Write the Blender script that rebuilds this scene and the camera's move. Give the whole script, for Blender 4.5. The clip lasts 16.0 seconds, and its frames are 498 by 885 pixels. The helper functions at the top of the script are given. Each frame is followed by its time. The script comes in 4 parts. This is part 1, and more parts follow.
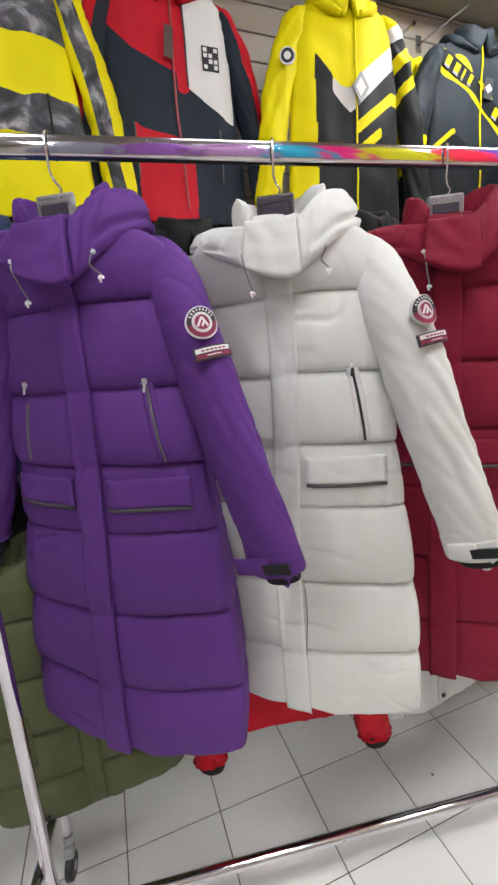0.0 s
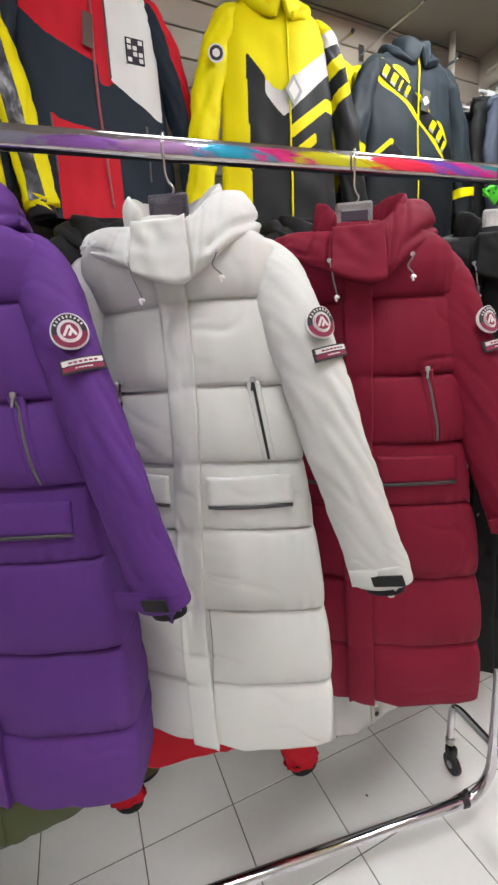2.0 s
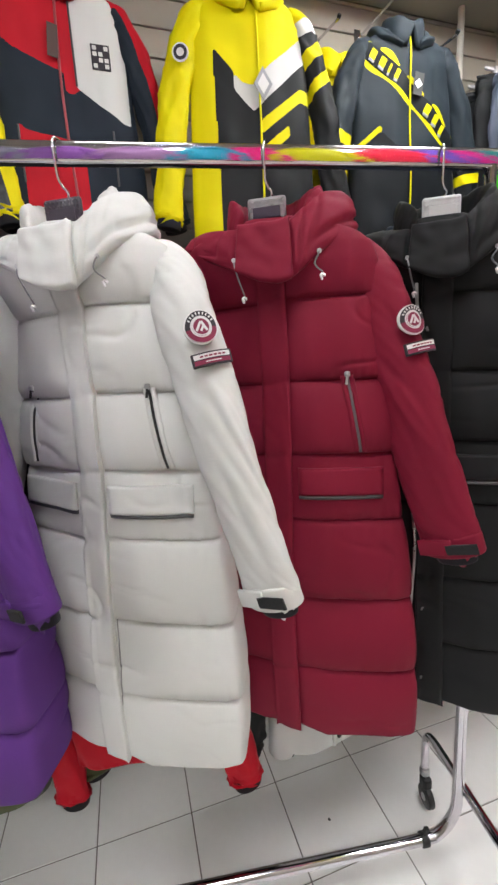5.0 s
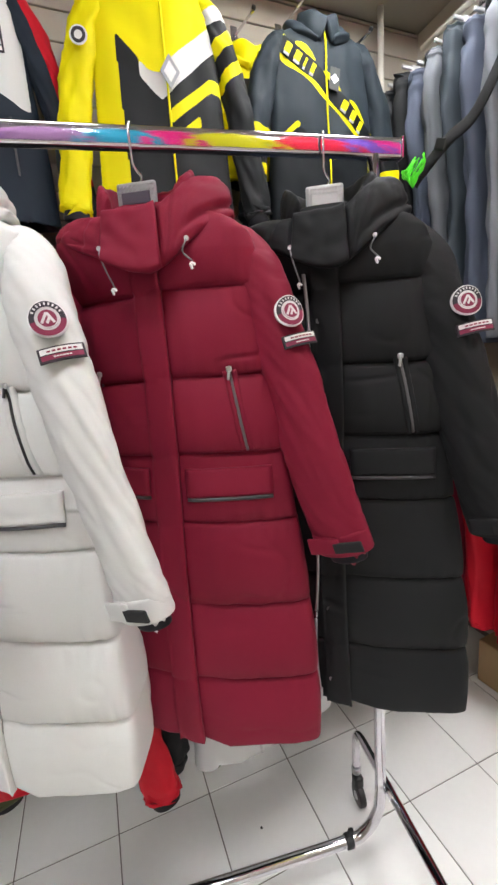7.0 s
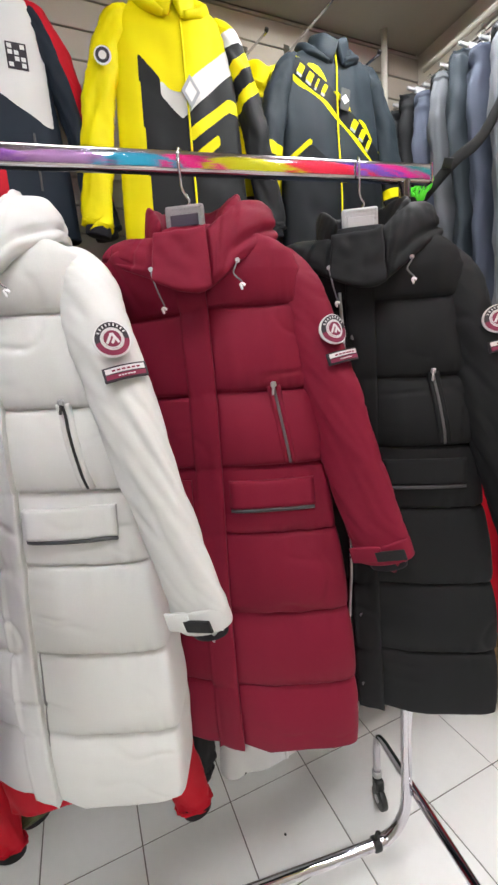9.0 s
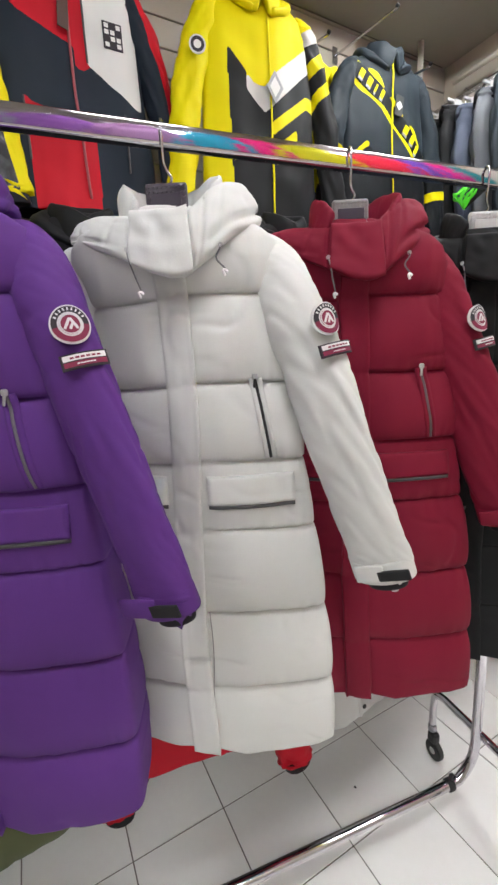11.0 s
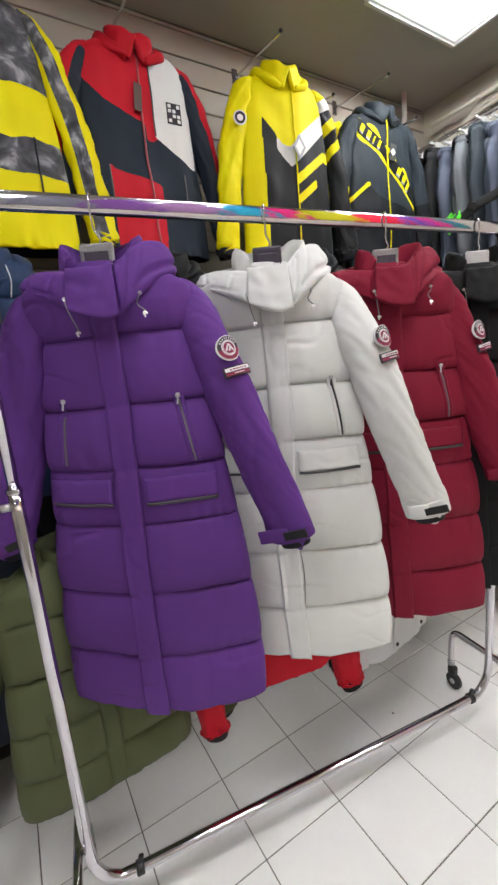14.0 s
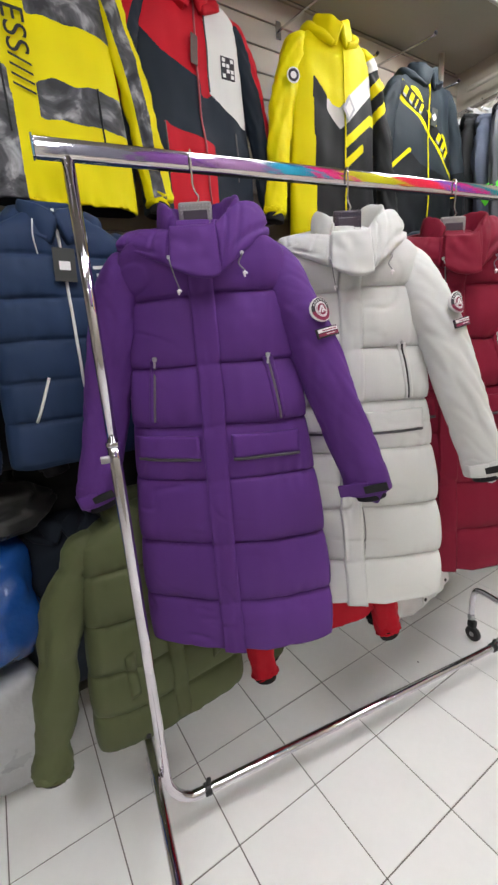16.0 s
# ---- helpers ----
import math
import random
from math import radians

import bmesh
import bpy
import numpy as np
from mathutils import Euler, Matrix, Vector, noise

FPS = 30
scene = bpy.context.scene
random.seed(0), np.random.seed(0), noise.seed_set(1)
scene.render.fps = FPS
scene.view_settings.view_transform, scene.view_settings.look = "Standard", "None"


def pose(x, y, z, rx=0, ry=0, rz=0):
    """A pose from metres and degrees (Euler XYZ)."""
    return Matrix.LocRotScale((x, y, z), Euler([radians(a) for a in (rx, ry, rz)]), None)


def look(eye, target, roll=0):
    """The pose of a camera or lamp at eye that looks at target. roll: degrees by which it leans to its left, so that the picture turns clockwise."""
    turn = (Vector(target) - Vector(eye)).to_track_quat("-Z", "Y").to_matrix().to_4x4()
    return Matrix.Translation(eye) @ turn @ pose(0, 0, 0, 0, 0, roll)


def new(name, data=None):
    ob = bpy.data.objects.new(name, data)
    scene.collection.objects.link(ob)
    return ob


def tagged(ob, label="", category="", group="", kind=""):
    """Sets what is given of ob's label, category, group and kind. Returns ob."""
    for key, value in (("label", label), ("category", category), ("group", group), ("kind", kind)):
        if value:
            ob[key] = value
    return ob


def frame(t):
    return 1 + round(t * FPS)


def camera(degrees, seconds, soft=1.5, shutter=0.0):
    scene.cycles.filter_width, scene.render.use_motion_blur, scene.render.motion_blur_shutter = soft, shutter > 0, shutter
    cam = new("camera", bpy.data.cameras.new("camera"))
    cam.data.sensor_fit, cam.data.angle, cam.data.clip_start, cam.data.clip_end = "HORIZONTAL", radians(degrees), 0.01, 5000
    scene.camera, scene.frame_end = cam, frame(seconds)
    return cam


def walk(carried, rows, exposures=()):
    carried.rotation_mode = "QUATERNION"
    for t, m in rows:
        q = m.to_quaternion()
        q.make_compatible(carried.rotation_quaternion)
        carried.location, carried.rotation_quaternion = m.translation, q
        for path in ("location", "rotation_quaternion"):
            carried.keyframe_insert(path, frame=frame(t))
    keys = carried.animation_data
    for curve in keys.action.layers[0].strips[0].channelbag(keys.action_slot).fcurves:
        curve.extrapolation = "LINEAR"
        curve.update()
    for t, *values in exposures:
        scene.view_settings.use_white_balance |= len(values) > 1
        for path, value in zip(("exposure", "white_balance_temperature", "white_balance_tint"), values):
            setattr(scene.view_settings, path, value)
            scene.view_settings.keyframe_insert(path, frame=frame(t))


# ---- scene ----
cam = camera(62.9, 16.0, 2.6)
PATH = [
    (0, (0.412, -0.843, 1.466), (0.749, 1.087, 1.064), -3.9),
    (0.5, (0.441, -0.84, 1.471), (0.828, 1.082, 1.074), -4.0),
    (1, (0.483, -0.835, 1.471), (0.91, 1.078, 1.075), -3.7),
    (1.5, (0.538, -0.825, 1.47), (0.996, 1.082, 1.075), -3.2),
    (2, (0.569, -0.811, 1.474), (1.035, 1.094, 1.08), -3.0),
    (2.5, (0.595, -0.81, 1.479), (1.037, 1.1, 1.085), -3.2),
    (3, (0.646, -0.807, 1.482), (1.026, 1.117, 1.09), -3.5),
    (5.3, (0.867, -0.84, 1.468), (1.088, 1.11, 1.084), -4.1),
    (5.5, (0.885, -0.848, 1.466), (1.087, 1.106, 1.09), -4.9),
    (6, (0.929, -0.84, 1.465), (1.183, 1.107, 1.083), -4.9),
    (6.5, (0.983, -0.824, 1.451), (1.319, 1.109, 1.062), -4.5),
    (7, (1.007, -0.818, 1.45), (1.4, 1.104, 1.059), -4.2),
    (7.5, (1.01, -0.819, 1.458), (1.409, 1.104, 1.077), -4.4),
    (8, (0.999, -0.821, 1.462), (1.382, 1.106, 1.09), -4.6),
    (8.2, (0.987, -0.821, 1.463), (1.372, 1.107, 1.092), -4.6),
    (10.3, (0.643, -0.78, 1.496), (1.246, 1.089, 1.118), -3.2),
    (10.5, (0.592, -0.774, 1.491), (1.206, 1.089, 1.103), -3.0),
    (11, (0.507, -0.779, 1.472), (1.135, 1.076, 1.067), -2.8),
    (11.5, (0.457, -0.809, 1.482), (1.09, 1.044, 1.075), -2.9),
    (12, (0.437, -0.858, 1.489), (1.042, 1.006, 1.093), -3.6),
    (12.5, (0.391, -0.934, 1.493), (0.961, 0.944, 1.109), -4.5),
    (13, (0.343, -1.003, 1.481), (0.904, 0.877, 1.094), -5.0),
    (13.5, (0.281, -1.018, 1.477), (0.888, 0.848, 1.09), -5.0),
    (14, (0.174, -0.982, 1.493), (0.879, 0.85, 1.114), -5.2),
    (14.5, (0.064, -0.96, 1.48), (0.852, 0.831, 1.062), -5.1),
    (15, (-0.016, -0.951, 1.471), (0.8, 0.812, 0.995), -4.2),
    (15.5, (-0.051, -0.951, 1.462), (0.756, 0.801, 0.933), -3.5),
    (16, (-0.055, -0.95, 1.484), (0.677, 0.841, 0.978), -4.1),
]
walk(cam, [(t, look(eye, target, roll)) for t, eye, target, roll in PATH], [(0, 0.0), (3.2, 0.02), (5.5, 0.0), (6.5, 0.06), (7.5, 0.22), (8.2, 0.25), (10.5, 0.02), (16, 0.0)])

# ---------------------------------------------------------------- world and light
world = bpy.data.worlds.new("world")
scene.world = world
world.use_nodes = True
world.node_tree.nodes["Background"].inputs[0].default_value = (0.9, 0.95, 1.0, 1)
world.node_tree.nodes["Background"].inputs[1].default_value = 0.03
LAMP_POWER = 18.8
ROOM = 9.0            # the shop's walls stand turned by this against the rack
WALL_V, WALL_U, CEIL = 0.87, 2.59, 2.95
RAIL_Z = 1.857


def room(u, v, z, turn=0.0):
    """Pose at u along the back wall, v towards it, z up."""
    a = radians(ROOM)
    return pose(u * math.cos(a) - v * math.sin(a), u * math.sin(a) + v * math.cos(a), z, 0, 0, ROOM + turn)


# ---------------------------------------------------------------- materials
def nodes_of(name):
    m = bpy.data.materials.new(name)
    m.use_nodes = True
    t = m.node_tree
    return m, t, t.nodes["Principled BSDF"]


def surface(name, rgb, rough=0.6, metal=0.0, vary=0.12, scale=6.0, fine=220.0, bump=0.15, sheen=0.0, dist=0.002, spec=0.5, coat=0.0, rough_vary=0.1, weave=False):
    """Base colour with a slow and a fine variation, and a fine relief."""
    m, t, b = nodes_of(name)
    n, l = t.nodes, t.links
    co = n.new("ShaderNodeTexCoord")
    big = n.new("ShaderNodeTexNoise")
    big.inputs["Scale"].default_value, big.inputs["Detail"].default_value = scale, 4
    l.new(co.outputs["Object"], big.inputs["Vector"])
    if weave:
        small = n.new("ShaderNodeTexWave")
        small.wave_type, small.bands_direction = "BANDS", "DIAGONAL"
        small.inputs["Scale"].default_value = fine
        small.inputs["Distortion"].default_value, small.inputs["Detail"].default_value = 1.5, 2
    else:
        small = n.new("ShaderNodeTexNoise")
        small.inputs["Scale"].default_value, small.inputs["Detail"].default_value = fine, 2
    l.new(co.outputs["Object"], small.inputs["Vector"])
    mix = n.new("ShaderNodeMix")
    mix.data_type = "RGBA"
    mix.inputs["A"].default_value = (*[c * (1 - vary) for c in rgb], 1)
    mix.inputs["B"].default_value = (*[min(1, c * (1 + vary)) for c in rgb], 1)
    add = n.new("ShaderNodeMath")
    add.operation = "MULTIPLY_ADD"
    add.inputs[1].default_value = 0.35
    l.new(small.outputs["Fac"], add.inputs[0])
    sub = n.new("ShaderNodeMath")
    sub.operation = "MULTIPLY"
    sub.inputs[1].default_value = 0.65
    l.new(big.outputs["Fac"], sub.inputs[0])
    l.new(sub.outputs[0], add.inputs[2])
    l.new(add.outputs[0], mix.inputs["Factor"])
    l.new(mix.outputs["Result"], b.inputs["Base Color"])
    rr = n.new("ShaderNodeMapRange")
    rr.inputs["To Min"].default_value, rr.inputs["To Max"].default_value = max(0, rough - rough_vary), min(1, rough + rough_vary)
    l.new(big.outputs["Fac"], rr.inputs["Value"])
    l.new(rr.outputs["Result"], b.inputs["Roughness"])
    b.inputs["Metallic"].default_value = metal
    b.inputs["Specular IOR Level"].default_value = spec
    b.inputs["Coat Weight"].default_value = coat
    b.inputs["Sheen Weight"].default_value = sheen
    b.inputs["Sheen Roughness"].default_value = 0.5
    if bump:
        bp = n.new("ShaderNodeBump")
        bp.inputs["Strength"].default_value, bp.inputs["Distance"].default_value = bump, dist
        l.new(small.outputs["Fac"], bp.inputs["Height"])
        l.new(bp.outputs["Normal"], b.inputs["Normal"])
    return m


def cloth(name, rgb, rough=0.66, sheen=0.01, crease=0.18, **k):
    """A surface with weave and soft irregular creases."""
    m = surface(name, rgb, rough, vary=k.pop("vary", 0.06), scale=k.pop("scale", 9), fine=k.pop("fine", 420), bump=k.pop("bump", 0.22), dist=0.0008, sheen=sheen, spec=k.pop("spec", 0.14), **k)
    n, l = m.node_tree.nodes, m.node_tree.links
    b = n["Principled BSDF"]
    fine = b.inputs["Normal"].links[0].from_node
    co = n.new("ShaderNodeTexCoord")
    mp = n.new("ShaderNodeMapping")
    mp.inputs["Scale"].default_value = (1.0, 1.0, 0.7)
    mp.inputs["Rotation"].default_value = (0.2, 0.5, 0.1)
    l.new(co.outputs["Object"], mp.inputs["Vector"])
    nz = n.new("ShaderNodeTexNoise")
    nz.noise_type = "RIDGED_MULTIFRACTAL"
    nz.inputs["Scale"].default_value, nz.inputs["Detail"].default_value, nz.inputs["Distortion"].default_value = 5.5, 3.0, 0.7
    l.new(mp.outputs["Vector"], nz.inputs["Vector"])
    bp = n.new("ShaderNodeBump")
    bp.inputs["Strength"].default_value, bp.inputs["Distance"].default_value = crease, 0.006
    l.new(nz.outputs["Fac"], bp.inputs["Height"])
    l.new(bp.outputs["Normal"], fine.inputs["Normal"])
    return m


def panelled(name, colours, marble=False):
    """Shell cloth in up to three colours, chosen by the panel weights that the mesh carries."""
    m = cloth(name, (1, 1, 1), 0.6)
    t = m.node_tree
    n, l = t.nodes, t.links
    b = n["Principled BSDF"]
    tone = b.inputs["Base Color"].links[0].from_socket
    last = None
    for k, c in enumerate(colours):
        if k == 0:
            rgb = n.new("ShaderNodeRGB")
            rgb.outputs[0].default_value = (*c, 1)
            last = rgb.outputs[0]
            continue
        at = n.new("ShaderNodeAttribute")
        at.attribute_name = "panel_%s" % "abc"[k - 1]
        gt = n.new("ShaderNodeMath")
        gt.operation = "GREATER_THAN"
        gt.inputs[1].default_value = 0.5
        l.new(at.outputs["Fac"], gt.inputs[0])
        mx = n.new("ShaderNodeMix")
        mx.data_type = "RGBA"
        l.new(gt.outputs[0], mx.inputs["Factor"])
        l.new(last, mx.inputs["A"])
        if marble and k == 1:
            co = n.new("ShaderNodeTexCoord")
            nz = n.new("ShaderNodeTexNoise")
            nz.inputs["Scale"].default_value, nz.inputs["Detail"].default_value, nz.inputs["Distortion"].default_value = 9, 6, 1.6
            l.new(co.outputs["Object"], nz.inputs["Vector"])
            ramp = n.new("ShaderNodeValToRGB")
            ramp.color_ramp.elements[0].position, ramp.color_ramp.elements[0].color = 0.38, (0.035, 0.036, 0.04, 1)
            ramp.color_ramp.elements[1].position, ramp.color_ramp.elements[1].color = 0.68, (0.4, 0.4, 0.42, 1)
            mid = ramp.color_ramp.elements.new(0.53)
            mid.color = (0.09, 0.09, 0.1, 1)
            l.new(nz.outputs["Fac"], ramp.inputs["Fac"])
            l.new(ramp.outputs["Color"], mx.inputs["B"])
        else:
            mx.inputs["B"].default_value = (*c, 1)
        last = mx.outputs["Result"]
    mul = n.new("ShaderNodeMix")
    mul.data_type, mul.blend_type = "RGBA", "MULTIPLY"
    mul.inputs["Factor"].default_value = 1
    l.new(last, mul.inputs["A"])
    l.new(tone, mul.inputs["B"])
    l.new(mul.outputs["Result"], b.inputs["Base Color"])
    return m


def weigh(ob, shares):
    """Store the panel weights, one list a colour past the first."""
    for k, w in enumerate(shares):
        a = ob.data.attributes.new("panel_%s" % "abc"[k], "FLOAT", "POINT")
        a.data.foreach_set("value", w)


def glow(name, rgb, power):
    m, t, b = nodes_of(name)
    b.inputs["Base Color"].default_value = (0.8, 0.8, 0.8, 1)
    b.inputs["Emission Color"].default_value = (*rgb, 1)
    b.inputs["Emission Strength"].default_value = power
    return m


PURPLE = cloth("purple softshell", (0.096, 0.031, 0.188))
WHITE = cloth("off-white softshell", (0.6, 0.602, 0.585))
WINE = cloth("burgundy softshell", (0.185, 0.0095, 0.028))
BLACK = cloth("black softshell", (0.0125, 0.013, 0.014))
LINING = cloth("dark lining", (0.015, 0.014, 0.018), 0.6)
REFLECT = surface("grey reflective tape", (0.055, 0.052, 0.056), 0.5, vary=0.1, fine=300)
REFLECT_D = surface("dark reflective tape", (0.05, 0.05, 0.055), 0.4, vary=0.1, fine=300)
VELCRO = surface("black hook tape", (0.012, 0.012, 0.013), 0.95, fine=900, bump=0.6)
CHROME = surface("chrome", (0.64, 0.62, 0.66), 0.08, 1.0, vary=0.03, scale=25, fine=60, bump=0.015, rough_vary=0.03)
STEEL = surface("steel wire", (0.6, 0.6, 0.62), 0.22, 1.0, vary=0.05, bump=0.05)
SILVER = surface("silver zip", (0.5, 0.5, 0.51), 0.3, 0.9, vary=0.1, fine=900, bump=0.5)
GUNMETAL = surface("gunmetal zip teeth", (0.16, 0.155, 0.16), 0.35, 0.7, vary=0.15, fine=900, bump=0.6)
TOGGLE = surface("pale plastic toggle", (0.72, 0.68, 0.7), 0.3, vary=0.05, bump=0.05)
CORD = surface("grey cord", (0.2, 0.2, 0.21), 0.7, fine=900)
BLACKPL = surface("black plastic", (0.012, 0.012, 0.013), 0.4, fine=200, bump=0.1)
GREYPL = surface("grey hanger plastic", (0.24, 0.23, 0.23), 0.42, vary=0.15, fine=300, bump=0.2)
DARKPL = surface("dark hanger plastic", (0.045, 0.035, 0.05), 0.3, vary=0.1, bump=0.1)
CLEARPL = surface("pale hanger plastic", (0.5, 0.5, 0.5), 0.25, vary=0.1, bump=0.1)
PATCH_W = surface("white embroidery", (0.7, 0.68, 0.68), 0.8, fine=800, bump=0.5)
PATCH_D = surface("charcoal embroidery", (0.03, 0.025, 0.032), 0.8, fine=800, bump=0.5)
PATCH_M = surface("wine embroidery", (0.22, 0.02, 0.06), 0.8, fine=800, bump=0.5)
YELLOW = cloth("yellow shell", (0.7, 0.61, 0.0), 0.6)
CHAR = cloth("charcoal shell", (0.022, 0.023, 0.025), 0.6)
SLATE = cloth("slate shell", (0.04, 0.05, 0.06), 0.6)
DSLATE = cloth("dark slate shell", (0.026, 0.03, 0.034), 0.6)
RED = cloth("red shell", (0.56, 0.012, 0.024), 0.6)
NAVY = cloth("navy shell", (0.018, 0.024, 0.036), 0.6)
SHELLW = cloth("white shell", (0.68, 0.68, 0.66), 0.6)
BLUE = cloth("blue quilted nylon", (0.02, 0.038, 0.088), 0.55)
GREEN = cloth("olive quilted nylon", (0.088, 0.1, 0.047), 0.55)
DKGREEN = cloth("dark green nylon", (0.012, 0.03, 0.018), 0.55)
LOWRED = cloth("red nylon", (0.5, 0.008, 0.022), 0.6)
LOWWHITE = cloth("pale grey nylon", (0.6, 0.6, 0.6), 0.5)
NEON = surface("neon green cord", (0.10, 0.75, 0.03), 0.5)
PANEL = surface("cream slatwall laminate", (0.41, 0.37, 0.31), 0.5, vary=0.04, scale=2.5, fine=90, bump=0.04)
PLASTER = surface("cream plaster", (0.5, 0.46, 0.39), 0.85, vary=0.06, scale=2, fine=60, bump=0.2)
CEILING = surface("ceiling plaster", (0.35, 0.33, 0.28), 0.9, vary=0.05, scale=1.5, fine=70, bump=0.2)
TILE = surface("white ceramic tile", (0.8, 0.79, 0.775), 0.24, vary=0.06, scale=5, fine=40, bump=0.04, rough_vary=0.08)
GROUT = surface("dark grout", (0.16, 0.145, 0.13), 0.95, vary=0.3, scale=20, fine=200, bump=0.4)
ALU = surface("grey lamp frame", (0.6, 0.6, 0.6), 0.4, 0.3)
LIGHT = glow("lamp diffuser", (0.93, 1.0, 0.97), 0.75)
TUBE = glow("lamp tube", (0.975, 0.985, 1.0), LAMP_POWER * 3.4)
BLUEBAG = surface("blue plastic bag", (0.012, 0.07, 0.28), 0.22, vary=0.3, scale=8, fine=30, bump=0.3, dist=0.01)
GREYBAG = surface("grey plastic bag", (0.42, 0.42, 0.43), 0.3, vary=0.15, scale=8, fine=30, bump=0.3, dist=0.01)
DARKBAG = surface("dark plastic bag", (0.03, 0.03, 0.03), 0.3, vary=0.3, scale=8, fine=30, bump=0.3, dist=0.01)
CARTON = surface("cardboard", (0.4, 0.27, 0.14), 0.9, vary=0.1, fine=150)
PIPE = surface("white painted pipe", (0.6, 0.57, 0.5), 0.5, vary=0.08)
TAGDARK = surface("dark hang tag", (0.03, 0.032, 0.03), 0.5)
TAGWHITE = surface("white sticker", (0.75, 0.75, 0.75), 0.6)
TAGBROWN = surface("brown hang tag", (0.07, 0.035, 0.028), 0.5)
ZIPRED = surface("dull red zip", (0.3, 0.05, 0.06), 0.5, fine=900, bump=0.4)
TAGGREY = surface("grey hang tag", (0.3, 0.31, 0.32), 0.5)


# ---------------------------------------------------------------- mesh helpers
def mesh_part(name, verts, faces, mats, parent=None, label="", idx=None, smooth=True):
    me = bpy.data.meshes.new(name)
    me.from_pydata([tuple(v) for v in verts], [], faces)
    for m in (mats if isinstance(mats, (list, tuple)) else [mats]):
        me.materials.append(m)
    if idx is not None:
        me.polygons.foreach_set("material_index", idx)
    me.polygons.foreach_set("use_smooth", [smooth] * len(me.polygons))
    me.update()
    ob = new(name, me)
    ob.parent = parent
    if label:
        ob["label"] = label
    return ob


def part(name, bm, mat, parent=None, label="", smooth=False):
    me = bpy.data.meshes.new(name)
    bm.to_mesh(me)
    bm.free()
    me.materials.append(mat)
    me.polygons.foreach_set("use_smooth", [smooth] * len(me.polygons))
    ob = new(name, me)
    ob.parent = parent
    if label:
        ob["label"] = label
    return ob


def empty(name, m, label, category, group="", kind=""):
    ob = new(name)
    ob.empty_display_size = 0.05
    ob.matrix_world = m
    return tagged(ob, label, category, group, kind)


def box(sx, sy, sz, m=Matrix(), bevel=0.0, seg=2):
    bm = bmesh.new()
    bmesh.ops.create_cube(bm, size=1, matrix=Matrix.Diagonal((sx, sy, sz, 1)))
    if bevel:
        bmesh.ops.bevel(bm, geom=bm.edges[:], offset=bevel, segments=seg, affect="EDGES", profile=0.5)
    bm.transform(m)
    return bm


def rod(r, length, m=Matrix(), n=20, bevel=0.0):
    bm = bmesh.new()
    bmesh.ops.create_cone(bm, cap_ends=True, segments=n, radius1=r, radius2=r, depth=length)
    if bevel:
        bmesh.ops.bevel(bm, geom=[e for e in bm.edges if e.calc_face_angle(0) > 1], offset=bevel, segments=2, affect="EDGES", profile=0.5)
    bm.transform(m)
    return bm


def lerp_table(rows):
    xs = [r[0] for r in rows][::-1]
    cols = [[r[i] for r in rows][::-1] for i in range(1, len(rows[0]))]
    return lambda z: [float(np.interp(z, xs, c)) for c in cols]


def curve(points, m):
    """m points along a smooth curve through the given ones (any width of tuple)."""
    p = np.array(points, float)
    p = np.vstack([2 * p[0] - p[1], p, 2 * p[-1] - p[-2]])
    out = []
    k = len(points) - 1
    for i in range(m):
        s = i / (m - 1) * k
        j = min(int(s), k - 1)
        f = s - j
        a, b, c, d = p[j], p[j + 1], p[j + 2], p[j + 3]
        out.append(0.5 * (2 * b + (c - a) * f + (2 * a - 5 * b + 4 * c - d) * f * f + (3 * b - a - 3 * c + d) * f ** 3))
    return np.array(out)


def tube(points, m=24, n=12, ref=(0, 1, 0), bulge=None, caps=True):
    """Sweep an ellipse along points (x, y, z, radius across, radius along ref). bulge(s, a): added to the radius."""
    c = curve(points, m)
    ref = Vector(ref)
    verts, faces = [], []
    for i in range(m):
        p = Vector(c[i][:3])
        q = Vector(c[min(i + 1, m - 1)][:3]) - Vector(c[max(i - 1, 0)][:3])
        q.normalize()
        side = q.cross(ref).normalized()
        up = side.cross(q)
        for j in range(n):
            a = 2 * math.pi * j / n
            g = bulge(i / (m - 1), a) if bulge else 0
            verts.append(p + side * math.cos(a) * (c[i][3] + g) + up * math.sin(a) * (c[i][4] + g))
    for i in range(m - 1):
        for j in range(n):
            k = (j + 1) % n
            faces.append((i * n + j, i * n + k, (i + 1) * n + k, (i + 1) * n + j))
    if caps:
        faces.append(tuple(range(n))[::-1])
        faces.append(tuple(range((m - 1) * n, m * n)))
    return verts, faces


def pipe(name, points, r, mat, parent=None, label="", m=None, n=12, ref=(0.31, 0.9, 0.12)):
    v, f = tube([(*p, r, r) for p in points], m or 4 * len(points), n, ref)
    return mesh_part(name, v, f, mat, parent, label)


# ---------------------------------------------------------------- floor, walls, ceiling
def structure(ob, label, category):
    return tagged(ob, label, category, kind="structure")


U0, V0 = -3.2, -2.6


def slab(name, u0, u1, v0, v1, z0, z1, mat, label, category):
    ob = part(name, box(u1 - u0, v1 - v0, z1 - z0), mat)
    ob.matrix_world = room((u0 + u1) / 2, (v0 + v1) / 2, (z0 + z1) / 2)
    return structure(ob, label, category)


